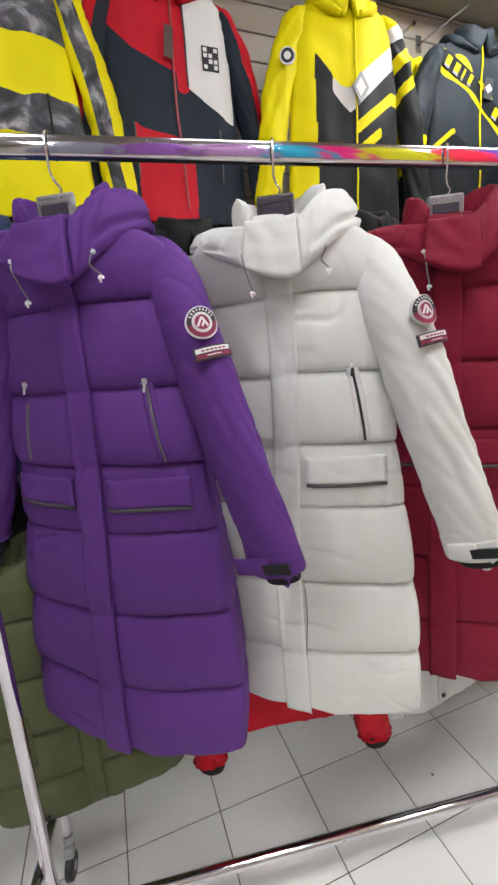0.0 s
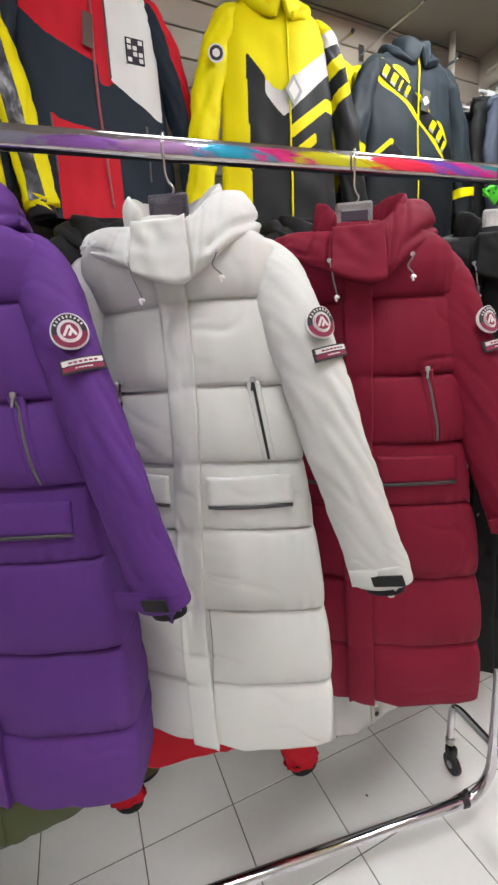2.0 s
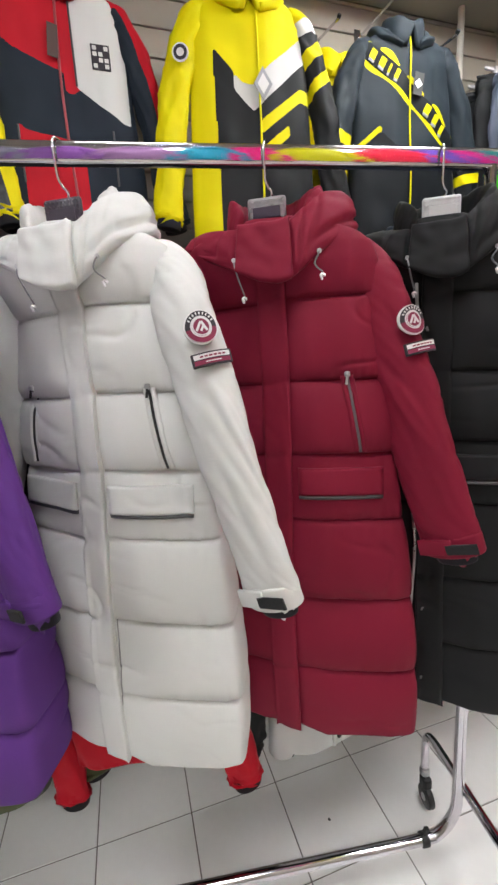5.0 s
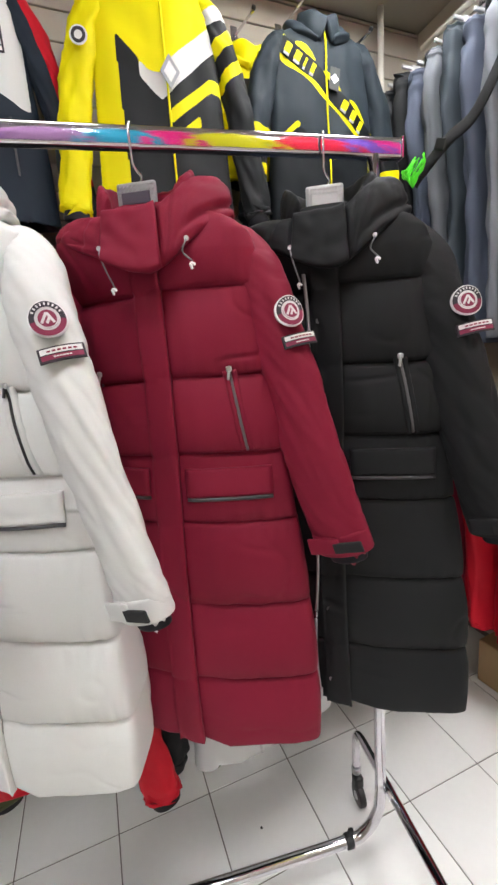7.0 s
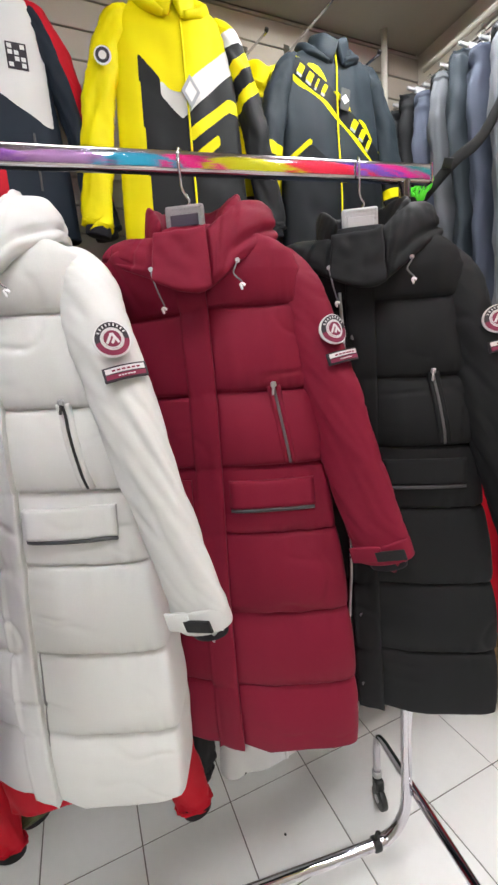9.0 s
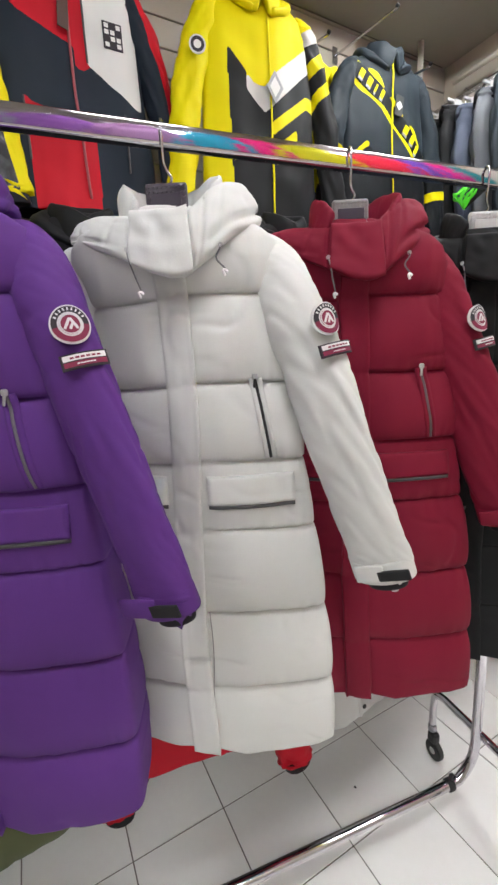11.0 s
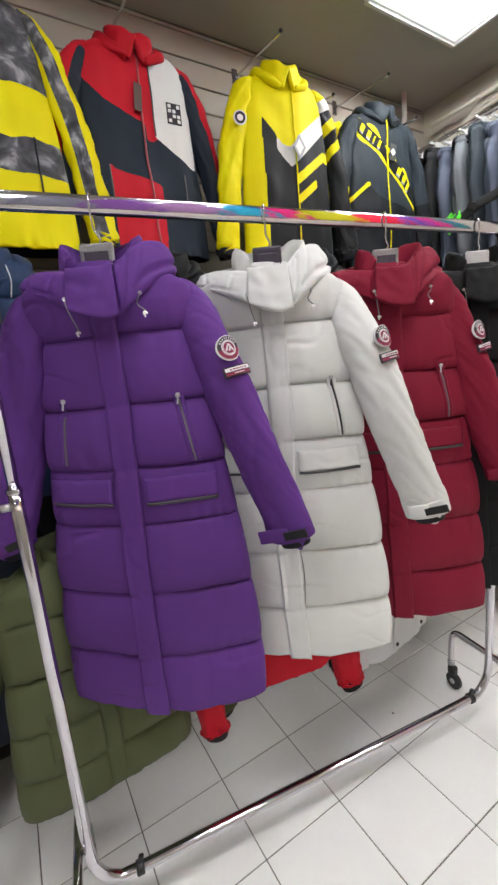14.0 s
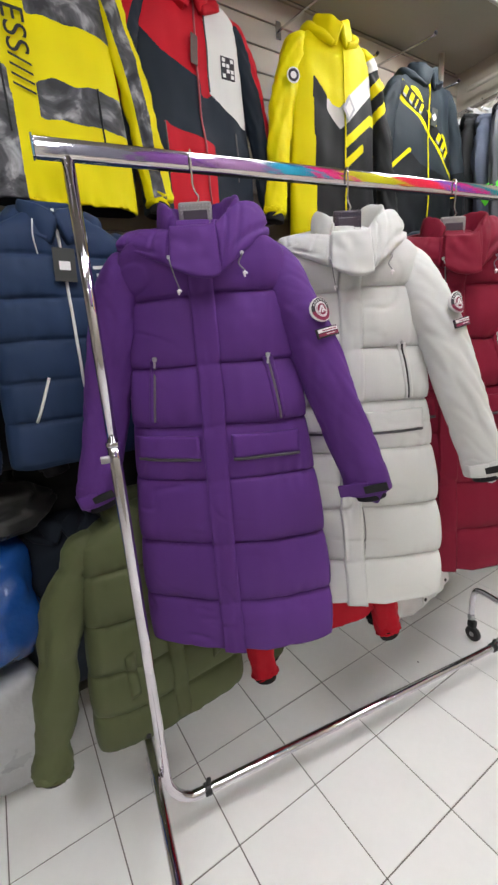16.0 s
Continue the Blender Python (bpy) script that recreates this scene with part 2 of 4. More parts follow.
floor = slab("floor", U0, WALL_U, V0, WALL_V, -0.12, -0.003, GROUT, "floor of square white ceramic tiles with dark joints", "floor")
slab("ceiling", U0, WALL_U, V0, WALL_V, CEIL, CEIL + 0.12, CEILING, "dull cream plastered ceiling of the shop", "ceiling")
wall_back = slab("wall_back", U0, WALL_U + 0.15, WALL_V + 0.02, WALL_V + 0.15, -0.1, CEIL + 0.1, GROUT, "back wall clad with cream slatwall boards", "wall")
slab("wall_side", WALL_U, WALL_U + 0.15, V0, WALL_V + 0.02, -0.1, CEIL + 0.1, PLASTER, "cream plastered side wall behind the trousers", "wall")
slab("wall_front", U0, WALL_U, V0 - 0.15, V0, -0.1, CEIL + 0.1, PLASTER, "cream plastered wall across the shop", "wall")
slab("wall_far", U0 - 0.15, U0, V0, WALL_V + 0.02, -0.1, CEIL + 0.1, PLASTER, "cream plastered end wall of the shop", "wall")


def ceiling_light(u, v, su=0.6, sv=0.6):
    e = empty("ceiling_light", room(u, v, CEIL), "square white lamp panel on the ceiling", "ceiling light", "ceiling lamp panels")
    part("diffuser", box(su - 0.03, sv - 0.03, 0.012, pose(0, 0, -0.03), 0.003), LIGHT, e, "glowing white diffuser")
    for y in (-0.14, 0.14):
        part("tube", box(su * 0.82, 0.085, 0.01, pose(0, y, -0.04), 0.004), TUBE, e, "bright lamp tube")
    for sx, sy, x, y in ((su, 0.015, 0, sv / 2), (su, 0.015, 0, -sv / 2), (0.015, sv - 0.015, su / 2, 0), (0.015, sv - 0.015, -su / 2, 0)):
        part("frame", box(sx, sy, 0.045, pose(x, y, -0.0225), 0.002), ALU, e)
    return e


# The first panel is in view; the other six are added unseen for light.
for u, v in ((1.87, 0.10), (0.55, -0.92), (1.87, -0.92), (-0.75, -0.92), (0.55, -2.05), (-0.75, -2.05), (1.87, -2.05)):
    ceiling_light(u, v)


# ---------------------------------------------------------------- the rack
RACK_X = 1.466
rack = empty("clothes_rack", pose(0, 0, 0), "chrome rolling clothes rack with a flat top rail holding long coats", "clothes rack")
def rail_top(x):
    """The rail hangs a centimetre lower at its far end."""
    return 1.8675 - 0.0064 * (x + 0.055)


RAIL_TILT = math.degrees(0.0064)
part("rail", box(1.58, 0.022, 0.035, pose(0.733, 0, rail_top(0.733) - 0.0175, 0, RAIL_TILT), 0.004, 3), CHROME, rack, "flat chrome hanging rail", True)
for x in (-0.058, 1.524):
    part("end_cap", box(0.004, 0.024, 0.039, pose(x, 0, rail_top(x) - 0.0165), 0.0015), CHROME, rack)
# lower tube, bent up into both posts
B = 0.15
pipe("base_tube", [(0, 0, 1.27), (0, 0, 0.9), (0, 0, 0.5), (0, 0, B + 0.13), (0.012, 0, B + 0.06), (0.05, 0, B + 0.012), (0.11, 0, B), (0.4, 0, B), (0.733, 0, B), (1.066, 0, B),
     (RACK_X - 0.11, 0, B), (RACK_X - 0.05, 0, B + 0.012), (RACK_X - 0.012, 0, B + 0.06), (RACK_X, 0, B + 0.13), (RACK_X, 0, 0.5), (RACK_X, 0, 0.9), (RACK_X, 0, 1.27)], 0.0145, CHROME, rack, "bent chrome base tube", 90, 20, (0, 1, 0))
for x in (0, RACK_X):
    part("post", rod(0.012, rail_top(x) - 0.03 - 1.2, pose(x, 0, (rail_top(x) - 0.03 + 1.2) / 2), 24), CHROME, rack, "chrome telescopic post", True)
    part("collar", rod(0.0165, 0.012, pose(x, 0, 1.268), 24, 0.002), CHROME, rack, "", True)
    k = part("knob", rod(0.009, 0.02, pose(x - 0.022, -0.004, 1.235, 0, 90), 18, 0.002), SILVER, rack, "small metal locking knob", True)
    part("screw", rod(0.004, 0.02, pose(x - 0.012, -0.004, 1.235, 0, 90), 10), SILVER, k)
    xo = x - 0.027 if x == 0 else x + 0.027
    foot = pipe("foot_tube", [(xo, 0.2, 0.13), (xo, 0.2, 0.2), (xo, 0.192, 0.255), (xo, 0.165, 0.277), (xo, 0.1, 0.28), (xo, -0.1, 0.28), (xo, -0.25, 0.28), (xo, -0.315, 0.277), (xo, -0.342, 0.255), (xo, -0.35, 0.2), (xo, -0.35, 0.13)],
                0.0125, CHROME, rack, "bent chrome foot tube", 60, 18, (1, 0, 0))
    for y in (0.2, -0.35):
        c = part("caster", rod(0.0155, 0.022, pose(xo, y, 0.118), 18, 0.003), SILVER, rack, "swivel caster with a black wheel", True)
        part("fork", box(0.03, 0.036, 0.04, pose(xo, y - 0.008, 0.085), 0.008), SILVER if x == 0 else BLACKPL, c)
        part("wheel", rod(0.036, 0.022, pose(xo, y - 0.016, 0.036, 0, 90), 26, 0.005), BLACKPL, c, "", True)
        part("hub", rod(0.012, 0.028, pose(xo, y - 0.016, 0.036, 0, 90), 14, 0.002), SILVER, c, "", True)
for x in (0.115, 1.371):
    cl = part("clip", rod(0.0185, 0.022, pose(x, 0, B, 0, 90), 20, 0.003), BLACKPL, rack, "black plastic stop clip", True)
    part("lug", box(0.014, 0.01, 0.026, pose(x + 0.004, 0, B + 0.026, 0, 15), 0.003), BLACKPL, cl)


# ---------------------------------------------------------------- garments
class Shell:
    """The padded body of a hanging garment; z counts down from the hook."""

    def __init__(self, rows, seams, puff=0.015, plk=0.0, plk_w=0.027, seed=0, power=2.5, wrinkle=0.004, slant=0.0, lean=0.0, recede=0.0, crease=0.003):
        self.at, self.seams, self.puff, self.plk, self.plk_w, self.seed, self.power, self.wrinkle = lerp_table(rows), sorted(seams), puff, plk, plk_w, seed, power, wrinkle
        self.top, self.bottom, self.slant, self.lean, self.recede, self.crease = rows[0][0], rows[-1][0], slant, lean, recede, crease

    def bulge(self, x, z):
        zz = z + self.slant * abs(x - self.plk) + 0.006 * noise.noise((x * 5, self.seed, 0))
        s = self.seams
        amp = 0.0
        near = 1.0
        for a, b in zip(s, s[1:]):
            if a <= zz <= b:
                f = (zz - a) / (b - a)
                near = min(zz - a, b - zz)
                amp = self.puff * (4 * f * (1 - f)) ** 0.34 * min(1.0, (b - a) / 0.12 + 0.15)
        d = abs(x - self.plk)
        if d < self.plk_w:
            amp *= 0.35
        elif d < self.plk_w + 0.03:
            amp *= 0.35 + 0.65 * ((d - self.plk_w) / 0.03) ** 0.5
        if self.puff > 0 and d > self.plk_w:
            amp -= self.crease * math.exp(-(near / 0.004) ** 2)
        pucker = math.exp(-near / 0.022) * noise.noise((x * 46 + self.seed, zz * 6, 3.1)) * 0.9
        fold = noise.noise((x * 7 + self.seed * 3, z * 5, 1.7)) + 0.5 * noise.noise((x * 18, z * 9 + self.seed, 5.2))
        if not self.puff:
            fold += 1.5 * noise.noise((x * 10 + self.seed, z * 2.4, 7.7)) + 0.8 * noise.noise((x * 6 + z * 9, z * 4 - x * 5, self.seed))
        else:
            fold += 0.5 * noise.noise((x * 30 + z * 14, z * 26 - x * 9, self.seed)) * math.exp(-near / 0.05)
        return amp + self.wrinkle * (fold * 0.8 + pucker * 1.3)

    def front(self, x, z):
        w, df, db, cx = self.at(z)
        q = min(1.0, abs((x - cx) / w))
        e = (1 - q ** self.power) ** (1 / self.power)
        return self.face(x, z, e, df)

    def side(self, z):
        """How far forward the side seams hang."""
        return 0.0

    def face(self, x, z, e, df):
        return self.side(z) * (1 - e) - df * e - self.bulge(x, z) * min(1, e * 1.6) + self.back_off(x, z)

    def back_off(self, x, z):
        """The wearer's right half hangs further back."""
        if not self.recede:
            return 0.0
        q = 0.03 - x
        return self.recede * 0.5 * (q + math.sqrt(q * q + 0.0012)) * min(1.0, (self.top - z) / 0.15)

    def build(self, n=112, m=150):
        verts, faces = [], []
        p = 2 / self.power
        for i in range(m):
            z = self.top + (self.bottom - self.top) * i / (m - 1)
            w, df, db, cx = self.at(z)
            wide = self.bulge(w * 0.95, z) * 0.28
            wz = w + wide
            for j in range(n):
                a = 2 * math.pi * j / n
                c, s = math.cos(a), math.sin(a)
                x = cx + wz * math.copysign(abs(c) ** p, c)
                e = abs(s) ** p
                drop = self.lean * (x - cx) * (i / (m - 1))
                if s < 0:
                    y = self.face(x, z, e, df)
                else:
                    y = db * e + self.side(z) * (1 - e) + self.bulge(x + 3, z) * min(1, e * 1.6) + self.back_off(x, z)
                verts.append((x, y, z + drop + (0.006 * noise.noise((x * 9, self.seed, 8)) if i == m - 1 else 0)))
        # turned-in hem and dark lining
        last = verts[-n:]
        for k, (sc, up) in enumerate(((0.975, -0.005), (0.94, 0.0), (0.88, 0.03), (0.8, 0.1))):
            _, _, _, cx = self.at(self.bottom)
            verts += [(cx + (x - cx) * sc, (y - self.back_off(x, z)) * (sc if k < 2 else 0.45) + self.back_off(x, z), z + up) for x, y, z in last]
        rows = m + 4
        for i in range(rows - 1):
            for j in range(n):
                k = (j + 1) % n
                faces.append((i * n + j, (i + 1) * n + j, (i + 1) * n + k, i * n + k))
        faces.append(tuple(range(n)))
        faces.append(tuple(range((rows - 1) * n, rows * n))[::-1])
        self.outer = (m - 1) * n + n
        return verts, faces


class QuiltedShell(Shell):
    """A long coat's body: deep padded bands that sag on their stitched seams."""

    def side(self, z):
        return float(np.interp(-z, [0.3, 0.7, 1.2], [0.0, -0.012, -0.045]))

    def bulge(self, x, z):
        d = abs(x - self.plk)
        left = x < self.plk
        zz = z + self.slant * d + 0.005 * noise.noise((x * 6, self.seed, 0)) + (0.006 if left else 0.0)
        amp, near = 0.0, 1.0
        for a, b in zip(self.seams, self.seams[1:]):
            if a <= zz <= b:
                t = (b - zz) / (b - a)
                near = min(zz - a, b - zz)
                full = 0.6 if -0.74 < a < -0.7 else 1.0
                amp = self.puff * full * (4 * t * (1 - t)) ** 0.5 * (0.8 + 0.4 * t) * min(1.0, (b - a) / 0.12 + 0.15)
        if d < self.plk_w:
            amp *= 0.3
        elif d < self.plk_w + 0.022:
            amp *= 0.3 + 0.7 * ((d - self.plk_w) / 0.022) ** 0.5
        if d > self.plk_w:
            amp -= self.crease * math.exp(-(near / 0.0032) ** 2)
        if z > -0.46:
            amp *= 1 - 0.75 * max(0.0, min(1.0, (abs(x - 0.004) - 0.135) / 0.05)) * min(1.0, (z + 0.46) / 0.1)
        more = 1.5 if left else 1.0
        hang = noise.noise((x * 6 + self.seed * 3, z * 4, 1.7)) + 0.55 * noise.noise((x * 15, z * 8 + self.seed, 5.2))
        r = noise.noise((x * 8 + z * 7 + self.seed, z * 6 - x * 5, 2.3))
        keep = max(0.0, noise.noise((x * 5, z * 5, self.seed + 4.4)) + 0.25)
        line = math.exp(-(r / 0.06) ** 2) * keep
        pucker = math.exp(-near / 0.028) * (noise.noise((x * 58 + self.seed, zz * 7, 3.1)) + 0.6 * noise.noise((x * 110, zz * 12, self.seed)))
        return amp + self.wrinkle * more * (0.55 * hang - 0.75 * line) + 0.0038 * pucker


def strip(sh, x0, x1, z0, z1, lift, thick, nx=6, nz=40, slope=0.0, bow=0.0, follow=True, rim=0.35):
    """A padded panel lying on the front of a shell, from (x0, z0) to (x1, z1), z0 the top; its rim lies lower than its middle."""
    verts, faces = [], []
    for layer in (0, 1):
        for i in range(nz + 1):
            for j in range(nx + 1):
                fx, fz = j / nx, i / nz
                x = x0 + (x1 - x0) * fx + bow * math.sin(fz * math.pi * 2.2)
                z = z0 + (z1 - z0) * fz + slope * (x - x0)
                edge = 1.0
                if j in (0, nx) or i in (0, nz):
                    edge = rim
                y = sh.front(x, z) - lift - (thick * edge if layer else -0.012)
                verts.append((x, y, z))
    k = (nx + 1) * (nz + 1)
    ix = lambda l, i, j: l * k + i * (nx + 1) + j
    for i in range(nz):
        for j in range(nx):
            faces.append((ix(1, i, j), ix(1, i + 1, j), ix(1, i + 1, j + 1), ix(1, i, j + 1)))
    for i in range(nz):
        for j, fl in ((0, 0), (nx, 1)):
            q = (ix(0, i, j), ix(0, i + 1, j), ix(1, i + 1, j), ix(1, i, j))
            faces.append(q[::-1] if fl else q)
    for j in range(nx):
        for i, fl in ((0, 1), (nz, 0)):
            q = (ix(0, i, j), ix(0, i, j + 1), ix(1, i, j + 1), ix(1, i, j))
            faces.append(q[::-1] if fl else q)
    return verts, faces


def crisp(ob, tops):
    """Side walls of a strip flat, so that its rim stays an edge."""
    ob.data.polygons.foreach_set("use_smooth", [k < tops for k in range(len(ob.data.polygons))])
    return ob


def ring_mesh(r0, r1, y, n=32, th=0.0015):
    """A flat embroidered ring or disc facing -y."""
    v, f = [], []
    for r, yy in ((r1, 0), (r1, -th), (max(r0, 0.0001), -th), (max(r0, 0.0001), 0)):
        v += [(r * math.cos(2 * math.pi * j / n), y + yy, r * math.sin(2 * math.pi * j / n)) for j in range(n)]
    for i in range(3):
        for j in range(n):
            k = (j + 1) % n
            f.append((i * n + j, i * n + k, (i + 1) * n + k, (i + 1) * n + j))
    return v, f


def placed(ob, m):
    ob.matrix_basis = m
    return ob


def sleeve(points, side, seed, mat, parent, wr=0.006, m=64, n=28, paint=None, label="", quilt=None, ref=(0, 1, 0), padded=False):
    def g(s, a):
        if padded:
            soft = min(1.0, (1 - s) * 12, 0.1 + s * 4)
            u = s * 9 + 1.3 * math.sin(a + 0.8 + seed)
            elbow = 0.35 + math.exp(-((s - 0.55) / 0.2) ** 2)
            x = 0.55 * noise.noise((u * 0.8, seed, 0.8 * math.cos(a)))
            x -= 0.5 * elbow * math.exp(-(noise.noise((u * 1.3 + 3, 0.9 * math.cos(a), seed)) / 0.14) ** 2)
            x -= 0.35 * elbow * math.exp(-(noise.noise((s * 14 - 1.6 * math.cos(a), 1.2 * math.sin(a), seed + 7)) / 0.1) ** 2)
            x -= 0.5 * math.exp(-((s - 0.93) / 0.006) ** 2)
            return wr * soft * (x + 0.2)
        wr_ = wr * min(1.0, (1 - s) * 12, 0.15 + s * 4)
        x = noise.noise((s * 9 + seed, math.cos(a) * 1.3, math.sin(a) * 1.3)) * wr_
        x += noise.noise((s * 16 + 4 * math.cos(a + seed), math.sin(a) * 1.1, seed)) * wr_ * 0.7
        x += (0.5 - abs(noise.noise((s * 20 + 5 * math.sin(a + seed * 2), 1.2 * math.cos(a), seed + 9)))) * wr_ * 0.7
        if quilt:
            f = (s * quilt) % 1.0
            x += 0.016 * (4 * f * (1 - f)) ** 0.45 - 0.008
        return x
    v, f = tube(points, m, n, ref, g)
    mats = mat
    if paint:
        mats, fn = paint
    ob = mesh_part("sleeve", v, f, mats, parent, label)
    if paint:
        weigh(ob, [[sum(fn(i // n / (m - 1) + da, ((i % n) / n + db) % 1.0) == k for da in (-0.008, 0, 0.008) for db in (-0.02, 0, 0.02)) / 9 for i in range(len(v))] for k in (1, 2)])
    return ob


def hanger(m, plate_mat, plate_w=0.072, wide=0.14, drop=0.175, sink=0.0, label="grey plastic coat hanger with a steel hook on the rail"):
    e = empty("hanger", m, label, "hanger", "coat hangers")
    hook = [(0.0, 0.012, -0.028), (0.0, 0.019, -0.006), (0.0, 0.014, 0.006), (0.0, 0.0, 0.0095), (0.0, -0.014, 0.006), (0.0, -0.019, -0.008), (0.0, -0.017, -0.04), (0.0, -0.014, -0.062), (0.004, -0.01, -0.078), (0.01, -0.006, -0.09), (0.006, -0.002, -0.104), (0, 0, -0.125)]
    hook = [(a, b, c - 0.005 - sink * max(0.0, min(1.0, (c + 0.104) / 0.06))) for a, b, c in hook]
    drop -= 0.012
    pipe("hook", hook, 0.0022, STEEL, e, "thin steel hook", 60, 8, (1, 0.1, 0))
    pl = part("neck_plate", box(plate_w, 0.012, 0.06, pose(0, -0.01, -0.138), 0.005), plate_mat, e, "ribbed plastic neck plate", True)
    bm = bmesh.new()
    for i in range(9):
        for j in range(7):
            x, z = (i - 4) * plate_w * 0.105, -0.138 + (j - 3) * 0.0075
            if (x / (plate_w * 0.42)) ** 2 + ((z + 0.138) / 0.013) ** 2 > 1:
                b2 = bmesh.ops.create_cube(bm, size=0.0042, matrix=pose(x, -0.0162, z, 0, 45, 0))
    part("grip", bm, plate_mat, pl)
    o = part("oval", box(plate_w * 0.72, 0.003, 0.02, pose(0, -0.0175, -0.136), 0.0014), DARKPL if plate_mat is not CLEARPL else CLEARPL, pl, "smooth oval inset")
    v, f = tube([(-wide, 0.01, -drop - 0.045, 0.008, 0.014), (-0.09, 0.003, -drop - 0.008, 0.011, 0.014), (0, 0, -drop + 0.005, 0.012, 0.012), (0.09, 0.003, -drop - 0.008, 0.011, 0.014), (wide, 0.01, -drop - 0.045, 0.008, 0.014)], 24, 10)
    mesh_part("arm", v, f, plate_mat, e)
    return e


COAT_ROWS = [(-0.145, 0.045, 0.02, 0.03, 0.0), (-0.16, 0.09, 0.026, 0.045, 0.0), (-0.173, 0.128, 0.03, 0.055, 0.0), (-0.187, 0.158, 0.034, 0.06, 0.0), (-0.204, 0.18, 0.036, 0.065, 0.002), (-0.235, 0.192, 0.038, 0.068, 0.003), (-0.3, 0.192, 0.036, 0.07, 0.004),
             (-0.40, 0.192, 0.036, 0.075, 0.006), (-0.6, 0.214, 0.042, 0.08, 0.01), (-0.75, 0.229, 0.052, 0.085, 0.014), (-0.95, 0.243, 0.066, 0.09, 0.018), (-1.1, 0.248, 0.078, 0.09, 0.02), (-1.2, 0.243, 0.08, 0.085, 0.02)]
COAT_SEAMS = [-0.15, -0.292, -0.448, -0.594, -0.73, -0.9, -1.06, -1.235]


def bend(ob, k=5.5):
    """Curve a flat badge and its pieces round the sleeve."""
    for o in (ob, *ob.children):
        bm = bmesh.new()
        bm.from_mesh(o.data)
        bmesh.ops.subdivide_edges(bm, edges=[q for q in bm.edges if q.calc_length() > 0.012], cuts=5, use_grid_fill=True)
        for q in bm.verts:
            q.co.y += k * q.co.x ** 2
        bm.to_mesh(o.data)
        bm.free()


def badge(parent, m):
    """Round sleeve badge and the bar below it, as plain shapes."""
    v, f = ring_mesh(0, 0.0355, 0.004, 40, 0.004)
    b = placed(mesh_part("badge", v, f, PATCH_W, parent, "round embroidered sleeve badge", smooth=False), m)
    v, f = ring_mesh(0.0225, 0.0325, -0.0004, 40, 0.001)
    idx = [1 if (j % 40) > 20 else 0 for j in range(len(f))]
    mesh_part("rim", v, f, [PATCH_D, PATCH_M], b, "", idx, smooth=False)
    v, f = ring_mesh(0, 0.0185, -0.0003, 30, 0.001)
    mesh_part("disc", v, f, PATCH_M, b, smooth=False)
    v, f = ring_mesh(0.0165, 0.0185, -0.0013, 30, 0.0006)
    mesh_part("piping", v, f, PATCH_W, b, smooth=False)
    for a, x, z, l in ((30, -0.0058, 0.001, 0.022), (-30, 0.0058, 0.001, 0.022), (30, 0.001, -0.004, 0.012)):
        part("stroke", box(0.0048, 0.0012, l, pose(x, -0.0016, z, 0, a, 0)), PATCH_W, b)
    for k in range(9):
        a = radians(30 + k * 15)
        part("stitch_mark", box(0.0028, 0.001, 0.005, pose(0.0275 * math.cos(a), -0.0016, 0.0275 * math.sin(a), 0, 90 - math.degrees(a), 0)), PATCH_W, b)
    s = placed(part("name_bar", box(0.076, 0.004, 0.026, Matrix(), 0.001), PATCH_D, parent, "dark, white and wine sleeve label"), m @ pose(0.009, 0.002, -0.05, 0, -4, 0))
    part("stripe", box(0.068, 0.002, 0.009, pose(0, -0.0016, 0.0055)), PATCH_W, s)
    part("stripe", box(0.068, 0.002, 0.008, pose(0, -0.0016, -0.005)), PATCH_M, s)
    for k in range(6):
        part("stitch_mark", box(0.006, 0.0024, 0.003, pose(-0.02 + k * 0.0085, -0.002, 0.005)), PATCH_M, s)
        part("stitch_mark", box(0.004, 0.0024, 0.002, pose(-0.012 + k * 0.005, -0.002, -0.005)), PATCH_W, s)
    bend(b)
    bend(s)
    for o, k in ((b, 0.77), (s, 0.86)):
        o.matrix_basis = o.matrix_basis @ Matrix.Diagonal((k, 1, k, 1))


HOOD = [(0.0, 0.13, -0.19, 0.0, 0.1, -0.12), (-0.13, 0.106, -0.195, -0.105, 0.085, -0.138), (-0.186, 0.034, -0.194, -0.162, 0.04, -0.152), (-0.142, -0.024, -0.21, -0.128, -0.008, -0.155), (-0.066, -0.058, -0.244, -0.058, -0.046, -0.166),
        (-0.014, -0.072, -0.266, -0.016, -0.058, -0.169), (0.034, -0.076, -0.264, 0.03, -0.06, -0.164), (0.106, -0.064, -0.214, 0.092, -0.036, -0.116), (0.164, -0.006, -0.18, 0.14, 0.012, -0.106), (0.122, 0.1, -0.18, 0.096, 0.08, -0.125), (0.0, 0.13, -0.19, 0.0, 0.1, -0.12)]


def hood_rings(seed, m):
    """Rings of (middle, outward, upward half) round the neck."""
    c = curve(HOOD, m)
    mid = [(Vector(q[:3]) + Vector(q[3:])) / 2 for q in c]
    out = []
    for i in range(m):
        t = mid[(i + 1) % (m - 1)] - mid[(i - 1) % (m - 1)]
        n = Vector((t.y, -t.x, 0)).normalized()
        if n.dot(mid[i] - Vector((0, 0.045, mid[i].z))) < 0:
            n = -n
        up = (Vector(c[i][3:]) - Vector(c[i][:3])) / 2
        out.append((mid[i] - n * 0.016, n, up))
    return out


